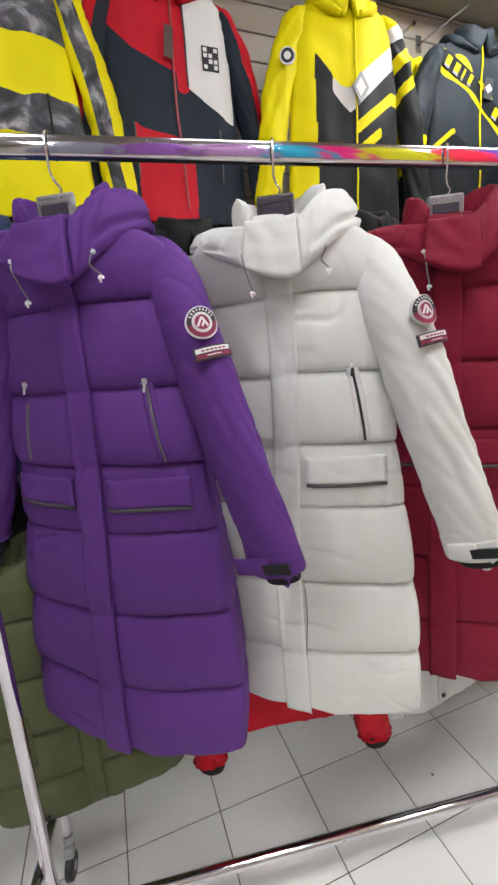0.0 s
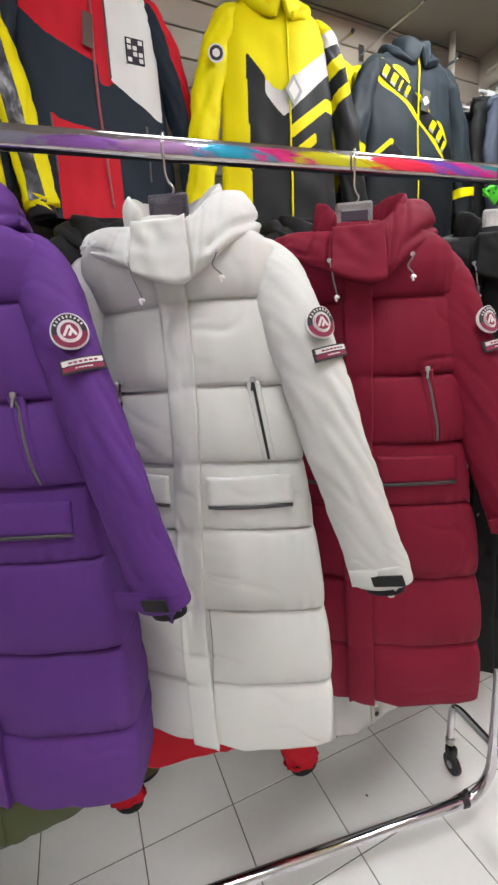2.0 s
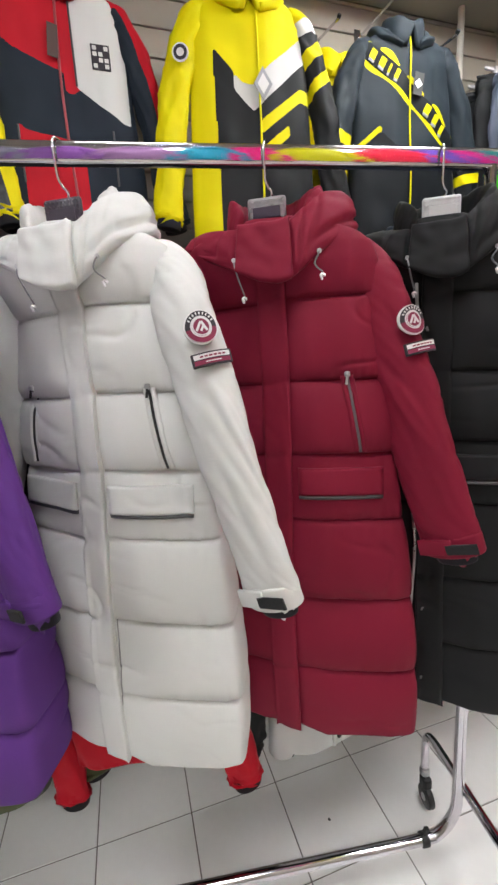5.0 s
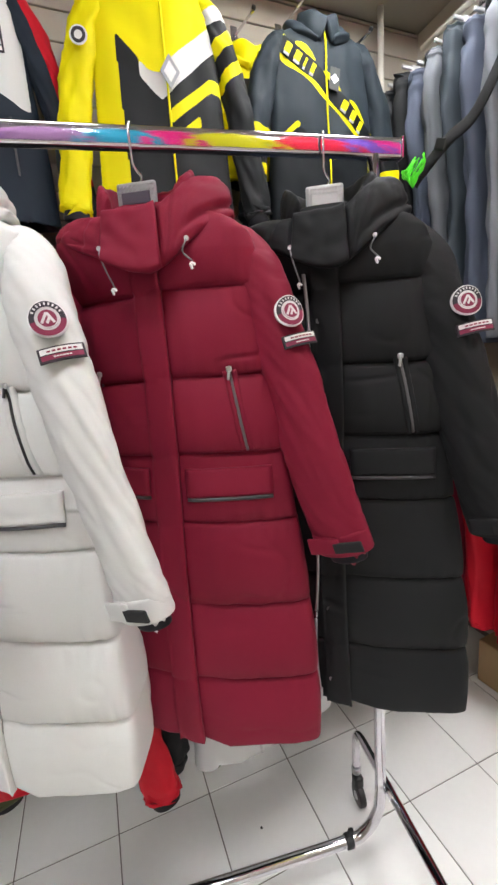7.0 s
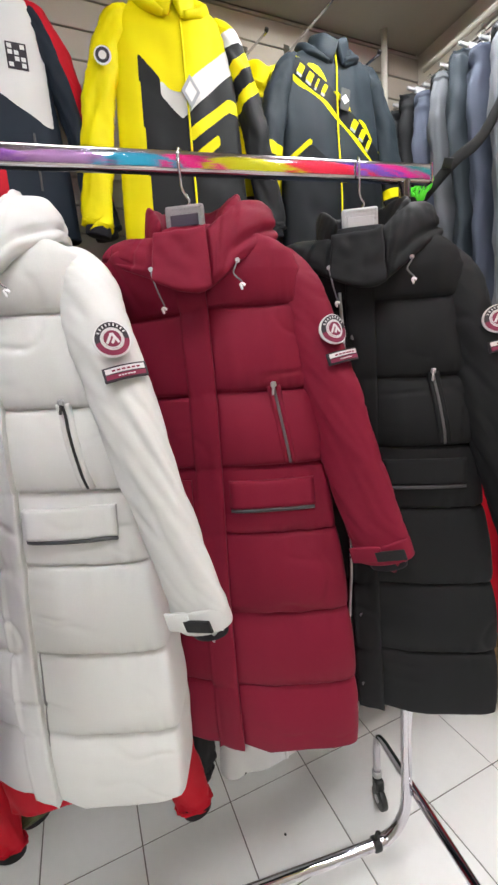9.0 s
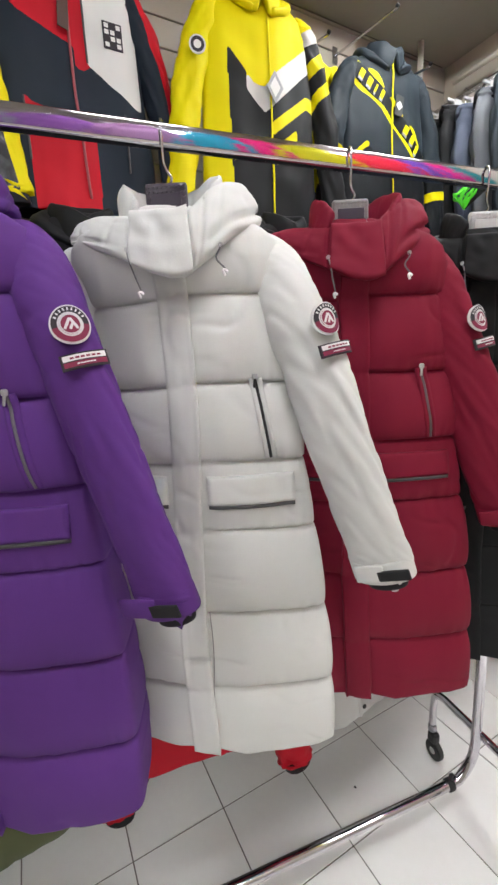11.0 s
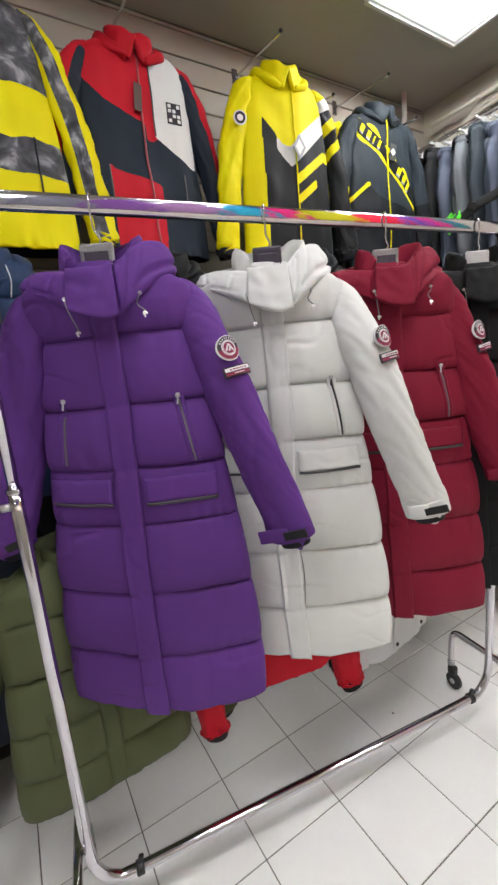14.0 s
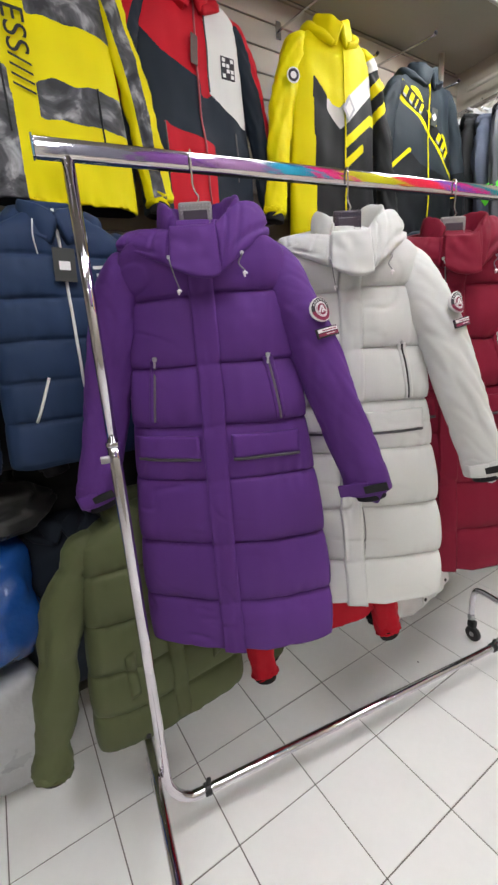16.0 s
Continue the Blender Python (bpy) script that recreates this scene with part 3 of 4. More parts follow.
def hood_thick(s, a, seed):
    """Half thickness of the rolled hood, with its folds."""
    c, q = math.cos(a), math.sin(a)
    g = 0.0215 + 0.005 * noise.noise((s * 7 + seed, c, 1.2 * q)) + 0.0025 * noise.noise((s * 24 + 3 * q, seed, c))
    # the turned edge along the wearer's left side and a shorter one opposite
    for s0, s1, h in ((0.63, 0.9, -0.38), (0.2, 0.38, -0.5)):
        w = max(0.0, min(1.0, (s - s0) / 0.04, (s1 - s) / 0.06))
        if c > 0:
            g -= 0.0095 * w * math.exp(-((q - h - 0.5 * (s - s0)) / 0.11) ** 2)
    for s0, k, w, dp in ((0.27, 0.02, 0.006, 0.005), (0.345, -0.012, 0.005, 0.004), (0.396, 0.0, 0.005, 0.009), (0.606, 0.002, 0.005, 0.009), (0.63, -0.02, 0.005, 0.006), (0.665, -0.035, 0.007, 0.004), (0.82, -0.02, 0.008, 0.004), (0.9, 0.0, 0.01, 0.005)):
        g -= dp * math.exp(-((s - s0 + k * (q + 0.3 * math.sin(seed))) / w) ** 2)
    r = noise.noise((s * 15 + 1.5 * q, 1.5 * c + seed, q))
    return g - 0.002 * math.exp(-(r / 0.1) ** 2)


def hood_loft(seed, m=241, n=40):
    v, f = [], []
    for i, (p, nn, up) in enumerate(hood_rings(seed, m)):
        for j in range(n):
            a = 2 * math.pi * j / n
            c, q = math.cos(a), math.sin(a)
            c, q = math.copysign(abs(c) ** 0.75, c), math.copysign(abs(q) ** 0.8, q)
            v.append(p + nn * c * hood_thick((i % (m - 1)) / (m - 1), a, seed) + up * q * (1 + 0.04 * noise.noise((i * 0.11, seed, 1))))
    for i in range(m - 1):
        for j in range(n):
            k = (j + 1) % n
            f.append((i * n + j, i * n + k, (i + 1) * n + k, (i + 1) * n + j))
    return v, f


def flap_loft(seed, m=241, s0=0.405, s1=0.605, n=20):
    """The chin flap: a panel a few millimetres proud of the hood's front."""
    rings = hood_rings(seed, m)
    a0, a1 = int(s0 * (m - 1)), int(s1 * (m - 1))
    v, f = [], []
    cols = a1 - a0 + 1
    for layer in (0, 1):
        for i in range(a0, a1 + 1):
            p, nn, up = rings[i]
            for j in range(n + 1):
                q = -1.04 + 2.08 * j / n
                edge = i in (a0, a1) or j in (0, n)
                v.append(p + nn * ((0.0215 + (0.006 if edge else 0.009) + 0.004 * noise.noise((i * 0.07, j * 0.2, seed))) if layer else 0.008) + up * q)
    k = cols * (n + 1)
    ix = lambda l, i, j: l * k + i * (n + 1) + j
    for i in range(cols - 1):
        for j in range(n):
            f.append((ix(1, i, j), ix(1, i + 1, j), ix(1, i + 1, j + 1), ix(1, i, j + 1)))
    for i in range(cols - 1):
        f.append((ix(0, i, 0), ix(0, i + 1, 0), ix(1, i + 1, 0), ix(1, i, 0)))
        f.append((ix(1, i, n), ix(1, i + 1, n), ix(0, i + 1, n), ix(0, i, n)))
    for j in range(n):
        f.append((ix(1, 0, j), ix(1, 0, j + 1), ix(0, 0, j + 1), ix(0, 0, j)))
        f.append((ix(0, cols - 1, j), ix(0, cols - 1, j + 1), ix(1, cols - 1, j + 1), ix(1, cols - 1, j)))
    return v, f


def long_coat(x, yaw, mat, tape, label, seed, tuck=0.0, shift=0.0, reach=1.0, back=0.0, strap=0.05, zip_mat=GUNMETAL):
    e = empty("long_coat", pose(x, 0, RAIL_Z + 0.022, 0, 0, yaw) @ pose(shift, 0, 0), label, "coat", "long puffer coats on the rack")
    sh = QuiltedShell(COAT_ROWS, COAT_SEAMS, 0.02, -0.004, 0.027, seed, 4.3, 0.008, 0.02, 0, 0.4, 0.005)
    v, f = sh.build(140, 400)
    idx = [0 if q[0] < sh.outer else 1 for q in f]
    mesh_part("body", v, f, [mat, LINING], e, "quilted long body", idx)
    P = lambda nm, vf, mt, par=e, lb="", sm=True: mesh_part(nm, vf[0], vf[1], mt, par, lb, None, sm)
    # placket, wandering a little as the cloth hangs
    crisp(P("placket", strip(sh, -0.034, 0.021, -0.255, -1.21, 0.002, 0.011, 10, 180, 0, 0.006 if mat is WHITE else 0.003, rim=0.86), mat, e, "plain front placket"), 1800)
    if mat is WHITE:
        crisp(P("zip_tape", strip(sh, 0.0205, 0.0222, -0.9, -1.195, 0.0, 0.003, 2, 90, 0, 0.003, rim=0.9), GREYPL, e, "dark tape showing beside the placket"), 180)
    for x0, x1, sl in ((0.034, 0.2, 0.0), (-0.2, -0.043, 0.0)):
        fl = crisp(P("pocket_flap", strip(sh, x0, x1, -0.622, -0.676, 0.001, 0.006, 16, 10, sl, rim=0.85), mat, e, "pocket flap with a reflective edge"), 160)
        crisp(P("trim", strip(sh, x0 + 0.001, x1 - 0.001, -0.676, -0.684, 0.002, 0.0065, 12, 2, sl), tape, fl), 24)
    for xa, za, xb, zb in ((0.133, -0.442, 0.157, -0.59), (-0.128, -0.436, -0.146, -0.585)):
        pts = [(xa + (xb - xa) * k / 7, sh.front(xa + (xb - xa) * k / 7, za + (zb - za) * k / 7) - 0.001, za + (zb - za) * k / 7) for k in range(8)]
        z = P("zip", tube([(*p, 0.0032, 0.003) for p in pts], 30, 8), zip_mat, e, "chest pocket zip")
        P("zip_welt", tube([(p[0] + 0.007, p[1] + 0.003, p[2], 0.006, 0.006) for p in pts], 30, 8), mat, z)
        P("zip_welt", tube([(p[0] - 0.007, p[1] + 0.003, p[2], 0.006, 0.006) for p in pts], 30, 8), mat, z)
        px, py, pz = pts[0]
        part("puller", box(0.005, 0.003, 0.02, pose(px - 0.001, py - 0.005, pz - 0.008, -8, 8, 0), 0.0014), SILVER if zip_mat is GUNMETAL else BLACKPL, z, "zip puller", True)
        part("slider", box(0.011, 0.006, 0.011, pose(px, py - 0.003, pz + 0.002), 0.003), SILVER, z, "small metal zip slider", True)
    if mat is BLACK:
        zl = P("front_zip", tube([(-0.046 + 0.006 * math.sin(k * 0.9), sh.front(-0.046, -0.27 - k * 0.066) - 0.008, -0.27 - k * 0.066, 0.0035, 0.003) for k in range(15)], 80, 8), SILVER, e, "open silver front zip")
        part("puller", box(0.01, 0.006, 0.03, pose(-0.046, sh.front(-0.046, -1.18) - 0.012, -1.185), 0.002), SILVER, zl)
        for zz in (-0.36, -0.62, -0.8, -0.98, -1.15):
            placed(part("snap", rod(0.006, 0.005, pose(0, 0, 0, 90), 14, 0.0015), GUNMETAL, e, "dark metal snap", True), pose(-0.02, sh.front(-0.02, zz) - 0.01, zz))
    # sleeves
    R = [(0.142, 0.03, -0.186, 0.012, 0.02), (0.166, 0.02, -0.214, 0.034, 0.036), (0.187, 0.0, -0.262, 0.05, 0.047), (0.208, -0.028, -0.335, 0.057, 0.048), (0.249, -0.064, -0.45, 0.06, 0.04), (0.294, -0.092, -0.59, 0.058, 0.036), (0.337, -0.114, -0.712, 0.056, 0.033), (0.35, -0.121, -0.757, 0.055, 0.031), (0.351, -0.122, -0.762, 0.046, 0.024)]
    R = [(a + (tuck * min(1, (-0.3 - c) / 0.4) if c < -0.3 else 0), b + back * min(1, max(0, (-0.2 - c) / 0.15)), c if c > -0.3 else -0.3 + (c + 0.3) * reach, d, g) for a, b, c, d, g in R]
    L = [(-0.163, 0.045, -0.196, 0.01, 0.016), (-0.18, 0.05, -0.216, 0.03, 0.03), (-0.196, 0.058, -0.264, 0.047, 0.04), (-0.214, 0.066, -0.335, 0.058, 0.047), (-0.247, 0.073, -0.47, 0.058, 0.045), (-0.28, 0.075, -0.61, 0.055, 0.043), (-0.315, 0.075, -0.735, 0.053, 0.04), (-0.327, 0.075, -0.775, 0.051, 0.039), (-0.328, 0.075, -0.781, 0.043, 0.032)]
    for pts, s in ((R, 1), (L, -1)):
        sl = sleeve(pts, s, seed + s, mat, e, 0.006, 160, 56, ref=(0.55, 0.83, 0) if s > 0 else (0, 1, 0), padded=True)
        cx, cy, cz = pts[-2][:3]
        q = pose(cx, cy, cz, 0, 0, -33 if s > 0 else 0) @ pose(0, 0, 0, 6 if s > 0 else 0, -15, 0)
        placed(part("inner_cuff", rod(0.037, 0.05, pose(0.0, 0.004, -0.021) @ Matrix.Diagonal((1, 0.6, 1, 1)), 24, 0.006), LINING, sl, "dark knitted inner cuff", True), q)
        c = placed(part("cuff_band", rod(0.0565 if s > 0 else 0.0525, 0.042, Matrix.Diagonal((1, 0.6 if s > 0 else 0.78, 1, 1)), 32, 0.005), mat, sl, "", True), q @ pose(0, 0, -0.003))
        st = placed(part("cuff_strap", box(strap if s > 0 else 0.05, 0.006, 0.032, pose(0.01 - strap / 2 if s > 0 else -0.008, -0.036 if s > 0 else -0.043, 0.002, 0, 4, 4), 0.003), mat, sl, "cuff strap", True), q)
        placed(part("hook_tape", box(0.056, 0.005, 0.02, pose(0.026, -0.036 if s > 0 else -0.043, -0.002, 0, -2, 0), 0.002), VELCRO, sl, "black fastening tape"), q)
    badge(e, pose(0.253 + tuck * 0.15, -0.1005 + back, -0.349, 0, 0, 24 if tuck > -0.035 else 6) @ pose(0, 0, 0, -14, -4, 0))
    # hood, rolled back round the neck, with the chin flap buttoned across it
    hv, hf = hood_loft(seed)
    mesh_part("hood", hv, hf, mat, e, "padded hood rolled round the neck")
    fv, ff = flap_loft(seed)
    mesh_part("chin_flap", fv, ff, mat, e, "wide padded chin flap")
    HC = [(-0.056, -0.034, -0.168, 0.009, 0.03), (-0.07, -0.012, -0.156, 0.013, 0.044), (-0.072, 0.02, -0.15, 0.014, 0.05), (-0.046, 0.058, -0.146, 0.013, 0.046), (0.0, 0.07, -0.144, 0.013, 0.044), (0.05, 0.056, -0.142, 0.013, 0.048), (0.08, 0.02, -0.14, 0.014, 0.052), (0.086, -0.01, -0.154, 0.013, 0.046), (0.07, -0.036, -0.172, 0.009, 0.03)]
    P("stand_collar", tube(HC, 90, 26, (0, 0.02, 1), lambda s, a: noise.noise((s * 5, math.sin(a) + seed, 2)) * 0.004 - 0.003 * math.exp(-(noise.noise((s * 12, seed, math.sin(a))) / 0.08) ** 2)), [mat], e, "padded stand-up collar")
    for cxx, y0, top, long_, s in ((-0.068, -0.072, -0.226, 0.062, 1), (0.084, -0.088, -0.226, 0.034, -1)):
        pts = [(cxx, y0 + 0.012, top + 0.002), (cxx + 0.002 * s, y0, top - 0.2 * long_), (cxx + 0.008 * s, y0 + 0.006, top - 0.6 * long_), (cxx + 0.016 * s if s > 0 else cxx + 0.006, y0 + 0.014, top - long_)]
        c = pipe("drawcord", pts, 0.0015, CORD, e, "thin grey drawcord", 20, 6)
        part("toggle", box(0.01, 0.006, 0.006, pose(pts[-1][0], pts[-1][1] - 0.002, pts[-1][2] - 0.004, 0, 25, 0), 0.003), TOGGLE, c, "pale plastic toggle", True)
        part("toggle", box(0.0045, 0.005, 0.011, pose(pts[-1][0] - 0.003, pts[-1][1] - 0.003, pts[-1][2] - 0.008, 0, -20, 0), 0.002), TOGGLE, c, "", True)
        part("eyelet", rod(0.004, 0.003, pose(cxx, y0 + 0.006, top, 90), 12), SILVER, c)
    return e


COATS = [(0.246, PURPLE, REFLECT, "purple long quilted winter coat hanging from the rack's rail", 1, GREYPL),
         (0.644, WHITE, REFLECT_D, "off-white long quilted winter coat hanging between purple and burgundy ones", 2, DARKPL),
         (1.008, WINE, REFLECT, "burgundy long quilted winter coat hanging from the rack's rail", 3, GREYPL),
         (1.36, BLACK, REFLECT, "black long quilted winter coat hanging at the rack's end", 4, CLEARPL)]
FIT = {1: (-14.5, 0.0, 0.0, 1.01, 0.014, 0.072), 2: (-14.5, -0.008, 0.0, 1.06, -0.008, 0.05), 3: (-14.5, -0.03, 0.006, 1.01, 0.04, 0.06), 4: (-22, -0.045, 0.0, 1.01, 0.036, 0.05)}
for cx, mt, tp, lb, sd, pm in COATS:
    yaw, tuck, shift, reach, back, strap = FIT[sd]
    long_coat(cx, yaw, mt, tp, lb, sd, tuck, shift, reach, back, strap, zip_mat=GUNMETAL if mt is not WHITE else BLACKPL)
    hanger(pose(cx, 0, RAIL_Z + 0.022, 0, 0, -20), pm, sink=RAIL_Z + 0.022 - rail_top(cx))


# ---------------------------------------------------------------- jackets on the wall
def jacket(u, v, z, label, mats, paint, seed, width=0.2, length=0.76, seams=(), puff=0.0, sleeve_paint=None, quilt=None, turn=0.0, hood=True, spread=0.13, res=1.0, cuff=LINING, arm_len=0.56, tilt=0.0, depth=0.06, group="jackets on the wall", sleeve_mat=None):
    """A short jacket; z is the hook's height. Returns its empty and shell."""
    e = empty("jacket", room(u, v, z, turn) @ pose(0, 0, 0, 0, tilt, 0), label, "jacket", group)
    w = width
    rows = [(-0.075, 0.045, 0.02, 0.03, 0), (-0.10, 0.09, 0.03, 0.045, 0), (-0.125, w * 0.72, 0.036, 0.05, 0), (-0.155, w * 0.93, 0.042, 0.055, 0), (-0.20, w, 0.046, depth, 0), (-0.4, w * 1.04, 0.055, depth, 0), (-0.65, w * 1.14, 0.06, depth, 0), (-length - 0.05, w * 1.17, 0.058, depth, 0)]
    sh = Shell(rows, [-0.08] + [-q for q in seams] + [-length - 0.05], puff, 0.0, 0.018 if puff else 0.0, seed, 2.6, 0.0105 if not puff else 0.007, 0.0)
    vv, ff = sh.build(int(120 * res), int(150 * res))
    idx = [1 if q[0] >= sh.outer else 0 for q in ff]
    panel = mats[0]
    if paint:
        bd = mesh_part("body", vv, ff, [panel, LINING], e, "", [1 if q[0] >= sh.outer else 0 for q in ff])
        shares = []
        for k in range(1, 3):
            shares.append([sum(paint(p[0] + dx, p[2] + dz) == k for dx in (-0.005, 0, 0.005) for dz in (-0.005, 0, 0.005)) / 9 if p[1] < 0.02 else float(paint(p[0], p[2]) == k) for p in vv])
        weigh(bd, shares)
    else:
        mesh_part("body", vv, ff, mats, e, "", idx)
    for s in (-1, 1):
        k = arm_len
        pts = [(s * w * 0.75, 0.01, -0.135, 0.018, 0.028), (s * w * 0.93, 0.005, -0.18, 0.038, 0.04), (s * (w + 0.022 + spread * 0.15), 0, -0.29, 0.046, 0.038), (s * (w + 0.045 + spread * 0.45), -0.006, -0.2 - k * 0.45, 0.047, 0.035), (s * (w + 0.05 + spread * 0.75), -0.01, -0.2 - k * 0.75, 0.046, 0.032), (s * (w + 0.055 + spread), -0.012, -0.2 - k, 0.046, 0.03), (s * (w + 0.055 + spread), -0.012, -0.205 - k, 0.048, 0.036)]
        sp = (panel, (lambda a, b, s=s: sleeve_paint(s, a, b))) if sleeve_paint else None
        sl = sleeve(pts, s, seed + 5 * s, sleeve_mat or mats[0], e, 0.010, 90, 32, sp, "", quilt)
        cx, cy, cz = pts[5][:3]
        placed(part("cuff", rod(0.04, 0.04, Matrix.Diagonal((1, 0.72, 1, 1)), 20, 0.006), cuff, sl, "", True), pose(cx, cy, cz - 0.026, 0, -s * 12, 0))
    if hood:
        hm = hood if not isinstance(hood, bool) else mats[0]
        HO = [(-0.03, -0.052, -0.165, 0.014, 0.012), (-0.085, -0.03, -0.135, 0.024, 0.02), (-0.1, 0.02, -0.1, 0.03, 0.03), (-0.06, 0.08, -0.1, 0.04, 0.04), (0, 0.095, -0.105, 0.045, 0.045), (0.06, 0.08, -0.1, 0.04, 0.04), (0.1, 0.02, -0.1, 0.03, 0.03), (0.085, -0.03, -0.135, 0.024, 0.02), (0.03, -0.052, -0.165, 0.014, 0.012)]
        v2, f2 = tube(HO, 50, 16, (0, 0.02, 1), lambda s, a: noise.noise((s * 8 + seed, math.cos(a), math.sin(a))) * 0.01)
        mesh_part("hood", v2, f2, hm, e, "hood folded behind the collar")
        HC = [(-0.006, -0.062, -0.138, 0.01, 0.04), (-0.05, -0.042, -0.118, 0.012, 0.044), (-0.07, 0.01, -0.1, 0.013, 0.046), (0, 0.05, -0.085, 0.013, 0.045), (0.07, 0.01, -0.1, 0.013, 0.046), (0.05, -0.042, -0.118, 0.012, 0.044), (0.006, -0.062, -0.138, 0.01, 0.04)]
        v2, f2 = tube(HC, 44, 16, (0, 0.02, 1), lambda s, a: noise.noise((s * 8 + seed, math.sin(a), 4)) * 0.007)
        mesh_part("collar", v2, f2, hm, e, "stand-up collar")
    return e, sh


def front_zip(e, sh, x, z0, z1, mat, r=0.004, name="zip", label="front zip", bow=0.0, lift=0.004):
    pts = []
    for k in range(16):
        z = z0 + (z1 - z0) * k / 15
        xx = x + bow * math.sin(k / 15 * math.pi)
        pts.append((xx, sh.front(xx, z) - lift, z, r, r * 0.7))
    vv, ff = tube(pts, 46, 8)
    return mesh_part(name, vv, ff, mat, e, label)


def display_arm(u, z, v_end, v_wall=WALL_V, rise=0.05):
    e = empty("display_arm", room(u, v_end, z), "chrome display arm hooked into the slatwall", "display arm", "display arms on the slatwall")
    L = v_wall - v_end + 0.01
    pipe("rod", [(0, 0.0, 0), (0, L * 0.5, rise * 0.5), (0, L, rise)], 0.005, STEEL, e, "", 8, 10)
    part("stop", rod(0.008, 0.012, pose(0, 0, 0.006, 60), 12, 0.002), BLACKPL, e)
    part("bracket", box(0.03, 0.012, 0.07, pose(0, L - 0.008, rise), 0.003), STEEL, e)
    return e


def seg(x, pts):
    """Piecewise linear border height at x."""
    return float(np.interp(x, [p[0] for p in pts], [p[1] for p in pts]))


TOPZ = 2.745
# red, navy and white jacket
def red_paint(x, z):
    if x > 0.045 and z > seg(x, [(0.04, -0.40), (0.11, -0.45), (0.18, -0.49)]) and z < -0.10 and x < 0.2:
        return 2
    if x <= 0.045:
        if z > seg(x, [(-0.25, -0.2), (-0.2, -0.24), (-0.13, -0.31), (-0.06, -0.34), (0.0, -0.36), (0.04, -0.36)]):
            return 0
        if x > 0.012 and z > -0.42:
            return 0
        if z < seg(x, [(-0.25, -0.5), (-0.15, -0.5), (-0.12, -0.53), (0.05, -0.57)]) and x > -0.14:
            return 0
        return 1
    return 1


def red_sleeve(s, a, b):
    # outer half red, inner half navy, navy below the elbow
    out = math.cos(2 * math.pi * b) * s
    return 0 if (out > 0.15 and a < 0.74) or a < 0.12 else 1


e, sh = jacket(0.615, 0.64, TOPZ, "red, navy and white ski jacket hanging on the slatwall", [panelled("red, navy and white shell", ((0.47, 0.01, 0.022), (0.016, 0.023, 0.034), (0.66, 0.66, 0.64))), LINING], red_paint, 11, 0.205, 0.76, res=1.8, spread=0.06, sleeve_paint=red_sleeve)
front_zip(e, sh, 0.012, -0.1, -0.77, ZIPRED, 0.004, bow=-0.012)
front_zip(e, sh, 0.045, -0.13, -0.4, REFLECT, 0.003, "chest_zip", "chest zip")
for s in (-1, 1):
    front_zip(e, sh, s * 0.14, -0.52, -0.68, REFLECT, 0.003, "pocket_zip", "pocket zip")
lg = placed(part("print", box(0.056, 0.003, 0.07, Matrix(), 0.001), PATCH_D, e, "dark square chest print"), pose(0.125, sh.front(0.125, -0.315) - 0.002, -0.315, 0, 0, 0))
for k in range(3):
    for j in range(4):
        if (k + j) % 3 != 1:
            part("print_mark", box(0.012, 0.003, 0.011, pose(-0.017 + k * 0.017, -0.0012, -0.024 + j * 0.016)), SHELLW, lg)
tg = placed(part("hang_tag", box(0.03, 0.002, 0.09, Matrix(), 0.0006), TAGBROWN, e, "brown hang tag"), pose(-0.01, sh.front(-0.01, -0.3) - 0.016, -0.29, 0, 6, 12))


# yellow, charcoal and white jacket
def yel_paint(x, z):
    if x < -0.125 or z > seg(x, [(-0.25, -0.22), (-0.125, -0.275), (-0.035, -0.37), (0.0, -0.38), (0.05, -0.325), (0.2, -0.205), (0.25, -0.18)]):
        return 0
    if x > -0.06 and z > seg(x, [(-0.06, -0.39), (0.0, -0.455), (0.02, -0.44), (0.2, -0.28), (0.25, -0.25)]):
        return 2
    if x > 0.02:
        d = z - seg(x, [(0.02, -0.44), (0.16, -0.335), (0.25, -0.345)])
        if -0.085 < d < -0.045 or (-0.16 < d < -0.125 and x < 0.12):
            return 0
    return 1


def yel_sleeve(s, a, b):
    if s < 0:
        return 0
    if a < 0.16:
        return 0
    if a < 0.23:
        return 2
    d = a + 0.12 * abs(b - 0.5)
    return 0 if 0.31 < d < 0.36 or 0.41 < d < 0.445 else 1


e, sh = jacket(1.21, 0.54, TOPZ - 0.012, "yellow and charcoal ski jacket with a white chevron on the slatwall", [panelled("yellow, charcoal and white shell", ((0.7, 0.61, 0.0), (0.013, 0.014, 0.015), (0.6, 0.6, 0.58))), LINING], yel_paint, 12, 0.19, 0.8, res=1.8, spread=0.06, sleeve_paint=yel_sleeve, turn=-6)
front_zip(e, sh, 0.02, -0.1, -0.8, YELLOW, 0.0035)
dm = placed(part("hang_tag", box(0.055, 0.003, 0.055, pose(0, 0, 0, 0, 45, 0), 0.001), TAGGREY, e, "grey diamond hang tag"), pose(0.03, sh.front(0.03, -0.39) - 0.014, -0.385) @ Matrix.Diagonal((0.8, 1, 1.25, 1)))
part("tag_inner", box(0.034, 0.004, 0.034, pose(0, 0, 0, 0, 45, 0)), SHELLW, dm)
v_, f_ = ring_mesh(0, 0.026, 0.0, 28, 0.002)
bd = placed(mesh_part("badge", v_, f_, PATCH_W, e, "round sleeve badge", smooth=False), pose(-0.228, -0.062, -0.31, 0, 0, -12))
